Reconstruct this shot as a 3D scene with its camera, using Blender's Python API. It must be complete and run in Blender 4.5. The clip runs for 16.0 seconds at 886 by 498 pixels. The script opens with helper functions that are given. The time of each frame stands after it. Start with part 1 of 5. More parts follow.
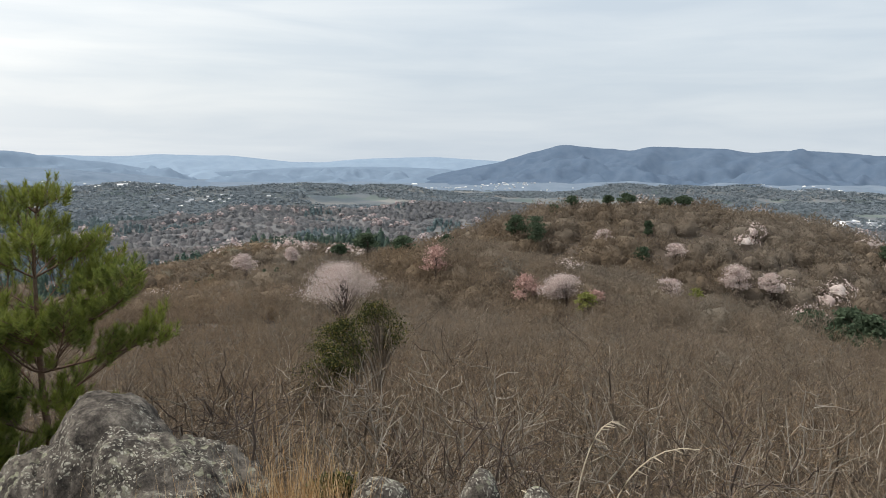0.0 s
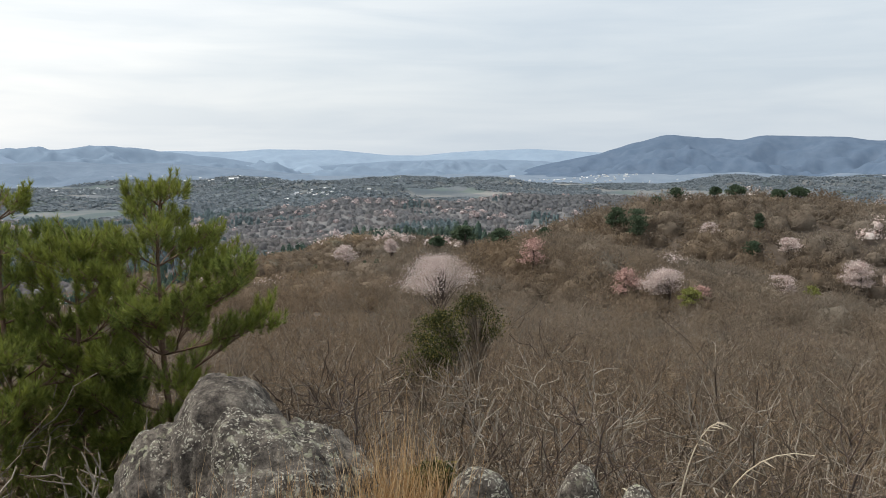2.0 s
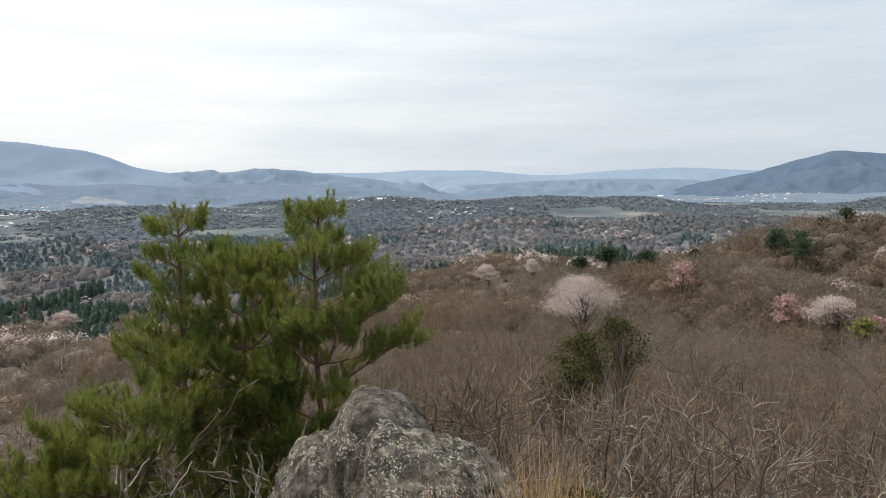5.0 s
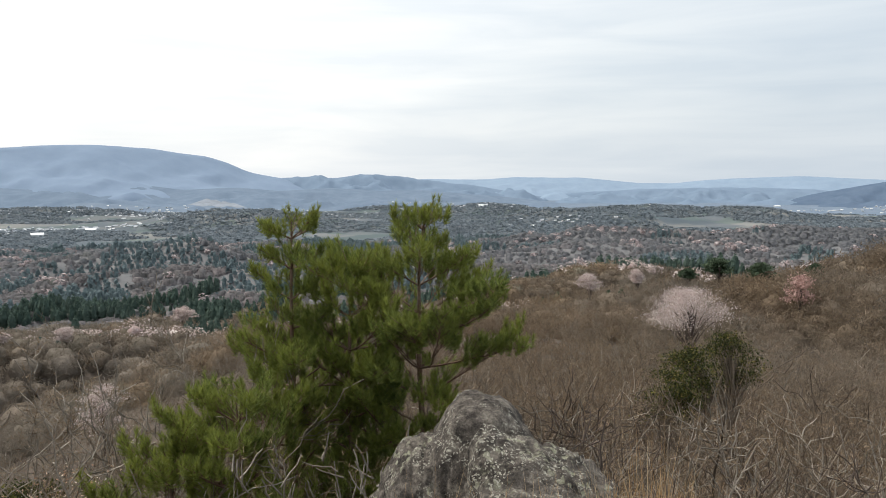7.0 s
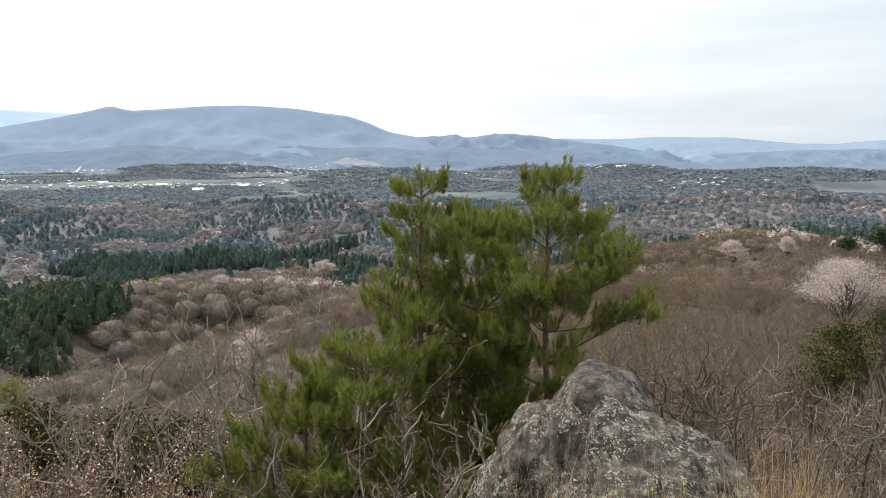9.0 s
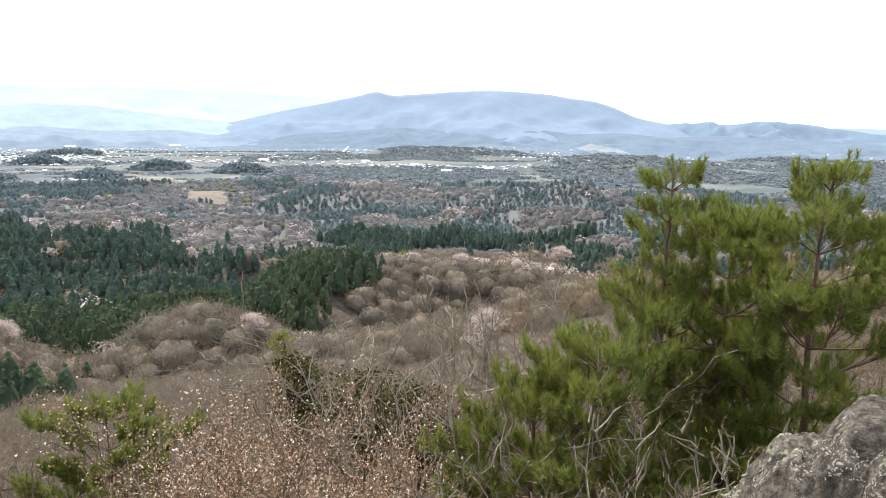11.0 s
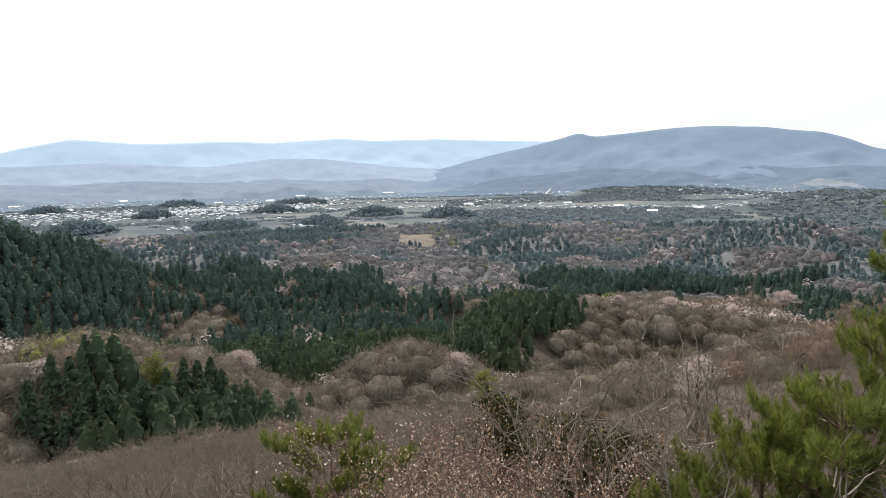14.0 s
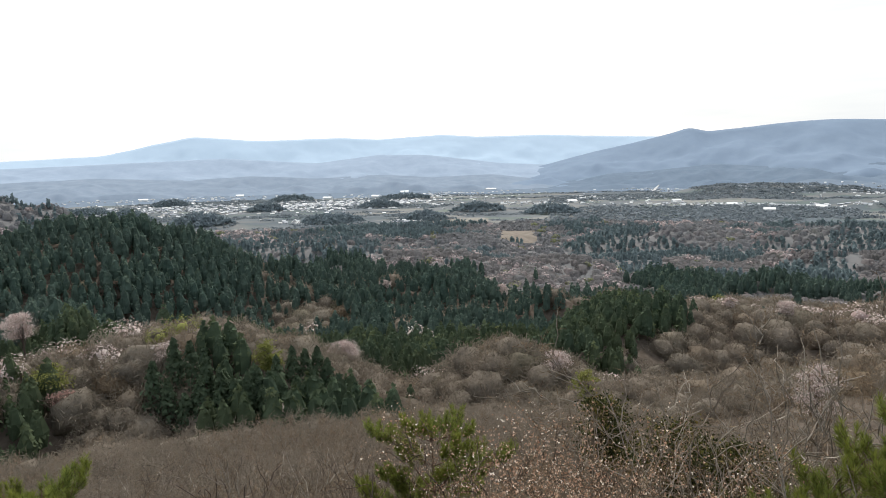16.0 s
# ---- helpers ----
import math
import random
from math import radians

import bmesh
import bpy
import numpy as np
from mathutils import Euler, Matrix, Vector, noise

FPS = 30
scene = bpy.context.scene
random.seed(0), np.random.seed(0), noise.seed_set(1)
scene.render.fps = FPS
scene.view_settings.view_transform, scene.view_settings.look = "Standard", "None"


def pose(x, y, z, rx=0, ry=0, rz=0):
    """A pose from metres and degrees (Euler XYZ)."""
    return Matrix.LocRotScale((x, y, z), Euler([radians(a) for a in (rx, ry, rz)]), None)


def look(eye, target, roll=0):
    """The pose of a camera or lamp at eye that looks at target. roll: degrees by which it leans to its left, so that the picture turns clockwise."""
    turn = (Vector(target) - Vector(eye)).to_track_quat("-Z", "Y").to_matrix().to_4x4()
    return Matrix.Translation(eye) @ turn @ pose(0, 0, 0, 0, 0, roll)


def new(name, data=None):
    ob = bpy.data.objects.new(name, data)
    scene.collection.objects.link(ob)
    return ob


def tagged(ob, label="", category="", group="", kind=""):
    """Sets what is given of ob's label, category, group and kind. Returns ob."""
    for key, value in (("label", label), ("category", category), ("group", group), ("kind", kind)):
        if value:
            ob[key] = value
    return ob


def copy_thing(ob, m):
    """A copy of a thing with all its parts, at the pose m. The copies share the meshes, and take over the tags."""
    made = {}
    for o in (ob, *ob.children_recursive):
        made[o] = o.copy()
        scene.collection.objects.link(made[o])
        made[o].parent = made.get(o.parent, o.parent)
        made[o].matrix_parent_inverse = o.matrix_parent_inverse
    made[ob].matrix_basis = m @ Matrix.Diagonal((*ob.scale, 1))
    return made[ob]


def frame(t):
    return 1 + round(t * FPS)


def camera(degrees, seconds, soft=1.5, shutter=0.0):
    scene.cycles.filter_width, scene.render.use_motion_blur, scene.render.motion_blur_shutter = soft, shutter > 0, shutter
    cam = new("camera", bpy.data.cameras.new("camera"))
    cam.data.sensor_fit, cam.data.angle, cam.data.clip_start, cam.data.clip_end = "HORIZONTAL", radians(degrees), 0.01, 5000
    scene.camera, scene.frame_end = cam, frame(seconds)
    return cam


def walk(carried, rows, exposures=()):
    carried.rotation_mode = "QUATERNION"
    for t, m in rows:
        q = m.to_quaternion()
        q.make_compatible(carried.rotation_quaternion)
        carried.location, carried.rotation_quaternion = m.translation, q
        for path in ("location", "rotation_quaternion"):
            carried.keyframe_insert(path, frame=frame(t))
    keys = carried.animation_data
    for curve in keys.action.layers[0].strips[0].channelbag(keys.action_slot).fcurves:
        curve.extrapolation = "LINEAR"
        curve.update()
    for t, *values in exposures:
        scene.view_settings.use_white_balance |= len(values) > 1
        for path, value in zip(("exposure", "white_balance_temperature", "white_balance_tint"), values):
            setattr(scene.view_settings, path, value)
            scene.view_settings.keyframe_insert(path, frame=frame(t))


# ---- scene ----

# ---- camera ----
cam = camera(64.6, 16.0, soft=0.6)
PATH = [
    (0, 0.000, -0.000, 1.600, -7.13, -0.54, 0.00),
    (0.5, 0.003, -0.015, 1.609, -7.34, -0.50, 1.72),
    (1, -0.002, -0.021, 1.607, -7.51, -0.39, 3.64),
    (1.5, -0.014, -0.020, 1.605, -7.66, -0.14, 5.79),
    (2, -0.015, -0.031, 1.609, -7.77, 0.06, 7.92),
    (2.5, -0.018, -0.038, 1.617, -7.91, 0.16, 9.94),
    (3, -0.025, -0.033, 1.609, -7.73, 0.38, 12.00),
    (3.5, -0.025, -0.036, 1.608, -7.18, 0.55, 13.90),
    (4, -0.037, -0.035, 1.608, -6.60, 0.61, 15.67),
    (6.5, -0.070, -0.070, 1.610, -5.60, 0.19, 25.65),
    (7, -0.082, -0.078, 1.609, -5.51, 0.08, 27.76),
    (7.5, -0.092, -0.090, 1.612, -5.89, 0.21, 29.83),
    (8, -0.101, -0.091, 1.611, -6.10, 0.57, 32.10),
    (8.5, -0.109, -0.059, 1.603, -7.18, 0.31, 35.33),
    (9, -0.089, 0.029, 1.613, -8.77, -0.08, 38.64),
    (9.5, -0.109, 0.075, 1.609, -10.01, -0.45, 42.63),
    (10, -0.180, 0.093, 1.627, -11.33, -1.57, 48.69),
    (10.2, -0.206, 0.095, 1.632, -11.43, -1.64, 50.89),
    (12.3, -0.216, 0.041, 1.628, -6.93, 0.05, 65.78),
    (12.5, -0.218, 0.037, 1.625, -6.83, 0.06, 66.46),
    (13, -0.218, 0.029, 1.623, -6.78, 0.65, 68.54),
    (13.5, -0.219, 0.021, 1.619, -6.74, 1.03, 71.47),
    (14, -0.223, 0.005, 1.617, -6.63, 1.25, 74.47),
    (14.5, -0.225, 0.007, 1.620, -6.58, 1.33, 77.24),
    (15, -0.226, -0.021, 1.609, -6.63, 1.36, 79.31),
    (15.5, -0.231, -0.029, 1.615, -6.66, 1.26, 81.04),
    (16, -0.231, -0.031, 1.612, -6.78, 1.23, 82.82),
]
walk(cam, [(t, pose(x, y, z, 90 + p, r, w)) for t, x, y, z, p, r, w in PATH],
     exposures=[(0.0, 0.0), (7.2, 0.03), (8.0, 0.15), (8.5, 0.3), (9.0, 0.22), (9.3, 0.35), (9.5, 0.5), (9.8, 0.9), (10.0, 1.08), (10.2, 1.12), (11.2, 0.6), (12.3, 0.08), (14.0, 0.06), (16.0, 0.0)])

# ---- light ----
SUN_AZ, SUN_EL = 85.0, 60.0


def bearing(az, r, z=0.0):
    """A place from its bearing (degrees to the left of straight ahead), its distance and its height."""
    a = radians(az)
    return Vector((-r * math.sin(a), r * math.cos(a), z))


def build_world():
    w = bpy.data.worlds.new("sky")
    scene.world = w
    w.use_nodes = True
    n, l = w.node_tree.nodes, w.node_tree.links
    n.clear()
    out = n.new("ShaderNodeOutputWorld")
    bg = n.new("ShaderNodeBackground")
    sky = n.new("ShaderNodeTexSky")
    sky.sky_type, sky.sun_disc = "NISHITA", False
    sky.sun_elevation, sky.sun_rotation = radians(SUN_EL), radians(-SUN_AZ)
    sky.dust_density, sky.air_density = 4.0, 1.5
    dim = n.new("ShaderNodeMix")
    dim.data_type, dim.blend_type = "RGBA", "MULTIPLY"
    dim.inputs[0].default_value = 1.0
    dim.inputs[7].default_value = (0.12, 0.12, 0.12, 1)
    l.new(sky.outputs[0], dim.inputs[6])
    co = n.new("ShaderNodeTexCoord")
    # cloud sheet: brighter towards the veiled sun, streaked along the horizon
    dot = n.new("ShaderNodeVectorMath")
    dot.operation = "DOT_PRODUCT"
    e, a = radians(40.0), radians(SUN_AZ + 10)
    dot.inputs[1].default_value = (-math.sin(a) * math.cos(e), math.cos(a) * math.cos(e), math.sin(e))
    l.new(co.outputs["Generated"], dot.inputs[0])
    glow = n.new("ShaderNodeValToRGB")
    r = glow.color_ramp
    r.elements[0].position, r.elements[0].color = 0.0, (0.72, 0.79, 0.86, 1)
    r.elements[1].position, r.elements[1].color = 1.0, (1.5, 1.48, 1.42, 1)
    for p, c in ((0.25, (0.86, 0.91, 0.95, 1)), (0.45, (1.04, 1.06, 1.07, 1)), (0.7, (1.15, 1.15, 1.13, 1))):
        k = r.elements.new(p)
        k.color = c
    l.new(dot.outputs["Value"], glow.inputs[0])
    mp = n.new("ShaderNodeMapping")
    mp.inputs["Scale"].default_value = (1.6, 1.6, 13.0)
    l.new(co.outputs["Generated"], mp.inputs[0])
    cl = n.new("ShaderNodeTexNoise")
    cl.inputs["Scale"].default_value, cl.inputs["Detail"].default_value = 2.2, 7.0
    cl.inputs["Distortion"].default_value = 0.4
    l.new(mp.outputs[0], cl.inputs["Vector"])
    cr = n.new("ShaderNodeValToRGB")
    cr.color_ramp.elements[0].position, cr.color_ramp.elements[0].color = 0.36, (0.92, 0.95, 0.98, 1)
    cr.color_ramp.elements[1].position, cr.color_ramp.elements[1].color = 0.66, (1.075, 1.07, 1.06, 1)
    l.new(cl.outputs["Fac"], cr.inputs[0])
    mul = n.new("ShaderNodeMix")
    mul.data_type, mul.blend_type = "RGBA", "MULTIPLY"
    mul.inputs[0].default_value = 1.0
    l.new(glow.outputs[0], mul.inputs[6])
    l.new(cr.outputs[0], mul.inputs[7])
    mix = n.new("ShaderNodeMix")
    mix.data_type = "RGBA"
    mix.inputs[0].default_value = 0.85
    l.new(dim.outputs[2], mix.inputs[6])
    l.new(mul.outputs[2], mix.inputs[7])
    l.new(mix.outputs[2], bg.inputs[0])
    bg.inputs[1].default_value = 1.0
    l.new(bg.outputs[0], out.inputs[0])


build_world()
sun = new("sun", bpy.data.lights.new("sun", "SUN"))
sun.data.energy, sun.data.angle, sun.data.color = 3.3, radians(4), (1.0, 0.95, 0.87)
sun.matrix_world = look(bearing(SUN_AZ, 50, 50 * math.tan(radians(SUN_EL))), (0, 0, 0))


# ---- materials ----
def ramp_of(n, stops):
    r = n.new("ShaderNodeValToRGB")
    e = r.color_ramp.elements
    e[0].position, e[0].color = stops[0][0], (*stops[0][1], 1)
    e[1].position, e[1].color = stops[-1][0], (*stops[-1][1], 1)
    for p, c in stops[1:-1]:
        k = e.new(p)
        k.color = (*c, 1)
    return r


def noise_of(n, l, co, scale, detail=5.0, rough=0.55):
    t = n.new("ShaderNodeTexNoise")
    t.inputs["Scale"].default_value, t.inputs["Detail"].default_value = scale, detail
    t.inputs["Roughness"].default_value = rough
    l.new(co, t.inputs["Vector"])
    return t.outputs["Fac"]


def mixed(n, l, fac, a, b, blend="MIX"):
    m = n.new("ShaderNodeMix")
    m.data_type, m.blend_type = "RGBA", blend
    for s, v in ((m.inputs[0], fac), (m.inputs[6], a), (m.inputs[7], b)):
        if isinstance(v, (int, float)):
            s.default_value = v
        elif isinstance(v, tuple):
            s.default_value = (*v, 1)
        else:
            l.new(v, s)
    return m.outputs[2]


def blank(name, rough=0.9, spec=0.2):
    m = bpy.data.materials.new(name)
    m.use_nodes = True
    n, l = m.node_tree.nodes, m.node_tree.links
    p = n["Principled BSDF"]
    p.inputs["Roughness"].default_value = rough
    p.inputs["Specular IOR Level"].default_value = spec
    return m, n, l, p


def plant(name, stops, patch=None, patch_scale=0.02, rough=0.85, spec=0.2, glow_through=0.0, tint=None, grain=0.0):
    """Leaves, twigs and bark: a colour for each blade or clump, drifting over the ground in patches."""
    m, n, l, p = blank(name, rough, spec)
    geo = n.new("ShaderNodeNewGeometry")
    col = ramp_of(n, stops)
    l.new(geo.outputs["Random Per Island"], col.inputs[0])
    c = col.outputs[0]
    if tint:
        at = n.new("ShaderNodeAttribute")
        at.attribute_name = "tint"
        tr = ramp_of(n, tint)
        l.new(at.outputs["Fac"], tr.inputs[0])
        c = mixed(n, l, 0.75, c, tr.outputs[0])
    if patch:
        co = n.new("ShaderNodeTexCoord")
        f = noise_of(n, l, co.outputs["Object"], patch_scale, 4)
        k = ramp_of(n, ((0.38, (0, 0, 0)), (0.62, (1, 1, 1))))
        l.new(f, k.inputs[0])
        c = mixed(n, l, k.outputs[0], c, patch)
        f2 = noise_of(n, l, co.outputs["Object"], patch_scale * 14, 3)
        k2 = ramp_of(n, ((0.3, (0.72, 0.72, 0.72)), (0.7, (1.25, 1.25, 1.25))))
        l.new(f2, k2.inputs[0])
        c = mixed(n, l, 1.0, c, k2.outputs[0], "MULTIPLY")
    if grain:
        co = n.new("ShaderNodeTexCoord")
        k3 = ramp_of(n, ((0.3, (0.72, 0.72, 0.72)), (0.7, (1.28, 1.28, 1.28))))
        l.new(noise_of(n, l, co.outputs["Object"], grain, 7, 0.7), k3.inputs[0])
        c = mixed(n, l, 1.0, c, k3.outputs[0], "MULTIPLY")
    l.new(c, p.inputs["Base Color"])
    if glow_through:
        tl = n.new("ShaderNodeBsdfTranslucent")
        l.new(c, tl.inputs[0])
        ms = n.new("ShaderNodeMixShader")
        ms.inputs[0].default_value = glow_through
        l.new(p.outputs[0], ms.inputs[1])
        l.new(tl.outputs[0], ms.inputs[2])
        l.new(ms.outputs[0], n["Material Output"].inputs[0])
    return m


M = {}
M["bark"] = plant("grey_bark", ((0, (0.040, 0.030, 0.024)), (0.45, (0.11, 0.085, 0.064)), (0.7, (0.24, 0.20, 0.155)), (1, (0.50, 0.45, 0.38))), (0.16, 0.125, 0.092), 0.9)
M["pale_bark"] = plant("silvery_bark", ((0, (0.18, 0.155, 0.126)), (1, (0.38, 0.34, 0.285))), (0.20, 0.172, 0.142), 2.5)
M["dark_bark"] = plant("dark_bark", ((0, (0.05, 0.04, 0.035)), (1, (0.11, 0.085, 0.07))), (0.08, 0.06, 0.05), 1.5)
M["pine_bark"] = plant("pine_bark", ((0, (0.10, 0.06, 0.042)), (1, (0.26, 0.19, 0.14))), (0.15, 0.09, 0.062), 1.5)
M["twig"] = plant("brown_twigs", ((0, (0.060, 0.040, 0.026)), (0.55, (0.175, 0.122, 0.075)), (1, (0.37, 0.285, 0.19))), (0.175, 0.115, 0.068), 0.05)
M["bud"] = plant("copper_buds", ((0, (0.34, 0.19, 0.12)), (0.5, (0.50, 0.33, 0.235)), (0.8, (0.60, 0.45, 0.34)), (0.88, (0.78, 0.70, 0.60)), (1, (0.80, 0.74, 0.65))), glow_through=0.3)
M["needle"] = plant("pine_needles", ((0, (0.085, 0.122, 0.032)), (0.5, (0.165, 0.21, 0.05)), (1, (0.31, 0.335, 0.085))), (0.20, 0.225, 0.044), 1.6, 0.5, 0.35, 0.45)
M["bare"] = plant("bare_crowns", glow_through=0.4, grain=2.0, stops=((0, (0.11, 0.085, 0.062)), (0.5, (0.18, 0.142, 0.108)), (1, (0.26, 0.215, 0.17))), patch=(0.205, 0.172, 0.138), patch_scale=0.02,
                  tint=((0, (0.125, 0.095, 0.068)), (0.15, (0.182, 0.132, 0.086)), (0.35, (0.22, 0.16, 0.102)), (0.48, (0.212, 0.148, 0.096)), (0.55, (0.165, 0.148, 0.122)), (0.75, (0.22, 0.197, 0.162)), (0.9, (0.255, 0.22, 0.185)), (1, (0.20, 0.19, 0.13))))
# bare woods farther off: distance haze painted in as greyer, bluer colour
M["hazy_hill_bare"] = plant("hazy_bare_crowns_on_the_hills", ((0, (0.138, 0.135, 0.140)), (0.5, (0.168, 0.160, 0.163)), (1, (0.206, 0.191, 0.191))), (0.162, 0.157, 0.161), 0.012, grain=0.6, glow_through=0.4,
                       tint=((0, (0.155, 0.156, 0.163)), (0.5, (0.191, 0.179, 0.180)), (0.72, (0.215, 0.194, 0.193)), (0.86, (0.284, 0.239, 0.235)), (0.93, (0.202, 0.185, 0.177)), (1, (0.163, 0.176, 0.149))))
M["hazy_far_bare"] = plant("hazy_bare_crowns_far_off", ((0, (0.150, 0.157, 0.168)), (0.5, (0.176, 0.175, 0.184)), (1, (0.206, 0.198, 0.204))), (0.168, 0.172, 0.184), 0.012, grain=0.35, glow_through=0.4,
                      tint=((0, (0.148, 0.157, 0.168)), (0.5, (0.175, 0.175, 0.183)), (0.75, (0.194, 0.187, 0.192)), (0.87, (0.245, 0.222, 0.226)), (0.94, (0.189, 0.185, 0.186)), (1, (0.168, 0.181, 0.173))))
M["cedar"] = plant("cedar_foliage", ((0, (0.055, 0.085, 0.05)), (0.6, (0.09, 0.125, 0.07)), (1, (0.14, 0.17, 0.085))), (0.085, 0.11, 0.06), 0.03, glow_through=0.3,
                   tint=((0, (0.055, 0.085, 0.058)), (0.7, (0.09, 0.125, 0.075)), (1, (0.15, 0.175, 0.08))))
# farther conifers, copses and knolls: paler and bluer, with haze painted into them
M["hazy_mid_cedar"] = plant("hazy_cedars_across_the_valley", ((0, (0.060, 0.097, 0.077)), (0.6, (0.09, 0.135, 0.105)), (1, (0.13, 0.172, 0.125))), (0.085, 0.122, 0.10), 0.03, glow_through=0.3,
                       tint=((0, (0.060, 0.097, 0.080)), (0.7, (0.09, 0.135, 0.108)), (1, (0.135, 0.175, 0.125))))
M["hazy_far_cedar"] = plant("hazy_conifers_on_the_hills", ((0, (0.135, 0.185, 0.195)), (1, (0.175, 0.225, 0.23))), (0.165, 0.21, 0.225), 0.01, glow_through=0.4)
M["hazy_copse"] = plant("hazy_copses_on_the_plain", ((0, (0.155, 0.188, 0.215)), (1, (0.19, 0.22, 0.245))), (0.175, 0.205, 0.23), 0.006, glow_through=0.4)
M["hazy_knoll"] = plant("hazy_knoll_woods", ((0, (0.155, 0.20, 0.225)), (1, (0.205, 0.25, 0.27))), (0.18, 0.225, 0.255), 0.02, glow_through=0.3)
M["blossom"] = plant("cherry_blossom", ((0, (0.42, 0.31, 0.29)), (0.5, (0.56, 0.47, 0.435)), (1, (0.72, 0.65, 0.615))), glow_through=0.25)
# blossom and young leaves of the hills, muted by haze in the colour
M["hazy_blossom"] = plant("hazy_blossom_on_the_hills", ((0, (0.32, 0.26, 0.26)), (0.5, (0.42, 0.35, 0.345)), (1, (0.56, 0.50, 0.49))), glow_through=0.25)
M["hazy_fresh"] = plant("hazy_fresh_leaves_on_the_hills", ((0, (0.17, 0.19, 0.11)), (1, (0.25, 0.26, 0.15))), glow_through=0.3)
M["rosy"] = plant("rosy_buds", ((0, (0.33, 0.20, 0.17)), (1, (0.55, 0.38, 0.34))), glow_through=0.25)
M["fresh"] = plant("fresh_leaves", ((0, (0.16, 0.18, 0.05)), (1, (0.30, 0.30, 0.10))), glow_through=0.3)
M["evergreen"] = plant("evergreen_leaves", ((0, (0.022, 0.030, 0.010)), (0.6, (0.05, 0.056, 0.018)), (0.85, (0.13, 0.125, 0.03)), (1, (0.20, 0.15, 0.05))), glow_through=0.15)
M["pale_straw"] = plant("bleached_straw", ((0, (0.46, 0.38, 0.27)), (1, (0.66, 0.59, 0.47))), glow_through=0.2)
M["straw"] = plant("dry_grass", ((0, (0.30, 0.18, 0.08)), (0.6, (0.48, 0.31, 0.155)), (1, (0.66, 0.52, 0.33))), glow_through=0.2)


def ground_material():
    m, n, l, p = blank("leaf_litter", 0.95, 0.1)
    co = n.new("ShaderNodeTexCoord").outputs["Object"]
    a = ramp_of(n, ((0.35, (0.035, 0.026, 0.018)), (0.65, (0.085, 0.062, 0.043))))
    l.new(noise_of(n, l, co, 0.12, 8), a.inputs[0])
    b = ramp_of(n, ((0.3, (0.6, 0.6, 0.6)), (0.7, (1.3, 1.3, 1.3))))
    l.new(noise_of(n, l, co, 9.0, 6), b.inputs[0])
    l.new(mixed(n, l, 1.0, a.outputs[0], b.outputs[0], "MULTIPLY"), p.inputs["Base Color"])
    bump = n.new("ShaderNodeBump")
    bump.inputs["Strength"].default_value, bump.inputs["Distance"].default_value = 0.6, 0.05
    l.new(noise_of(n, l, co, 14.0, 6), bump.inputs["Height"])
    l.new(bump.outputs[0], p.inputs["Normal"])
    return m


def floor_material(name, lo, hi, scale):
    m, n, l, p = blank(name, 0.95, 0.1)
    co = n.new("ShaderNodeTexCoord").outputs["Object"]
    a = ramp_of(n, ((0.35, lo), (0.65, hi)))
    l.new(noise_of(n, l, co, scale, 8), a.inputs[0])
    l.new(a.outputs[0], p.inputs["Base Color"])
    return m


def hazy_plain_material():
    """Paddies, dry fields and scrub of the wide valley floor, haze mixed into the colour."""
    m, n, l, p = blank("hazy_valley_fields", 0.95, 0.1)
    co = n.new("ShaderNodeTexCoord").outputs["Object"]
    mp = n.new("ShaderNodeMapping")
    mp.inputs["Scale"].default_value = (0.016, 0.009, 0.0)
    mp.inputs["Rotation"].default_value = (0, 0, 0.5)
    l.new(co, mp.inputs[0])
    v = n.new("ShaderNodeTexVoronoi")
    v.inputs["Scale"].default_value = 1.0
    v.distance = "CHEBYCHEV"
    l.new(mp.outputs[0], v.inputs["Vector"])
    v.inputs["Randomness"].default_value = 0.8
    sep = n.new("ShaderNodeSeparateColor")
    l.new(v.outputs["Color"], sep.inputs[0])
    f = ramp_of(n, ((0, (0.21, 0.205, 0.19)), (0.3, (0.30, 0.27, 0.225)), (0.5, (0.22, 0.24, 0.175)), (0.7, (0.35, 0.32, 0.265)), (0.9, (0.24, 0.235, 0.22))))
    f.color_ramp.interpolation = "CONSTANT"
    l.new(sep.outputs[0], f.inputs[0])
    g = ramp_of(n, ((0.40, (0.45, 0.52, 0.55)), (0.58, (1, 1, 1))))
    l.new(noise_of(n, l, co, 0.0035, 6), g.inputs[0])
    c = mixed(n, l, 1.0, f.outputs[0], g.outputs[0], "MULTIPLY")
    # blue-grey distance haze blended into the field colours
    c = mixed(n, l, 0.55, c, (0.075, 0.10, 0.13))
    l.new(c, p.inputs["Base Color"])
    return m


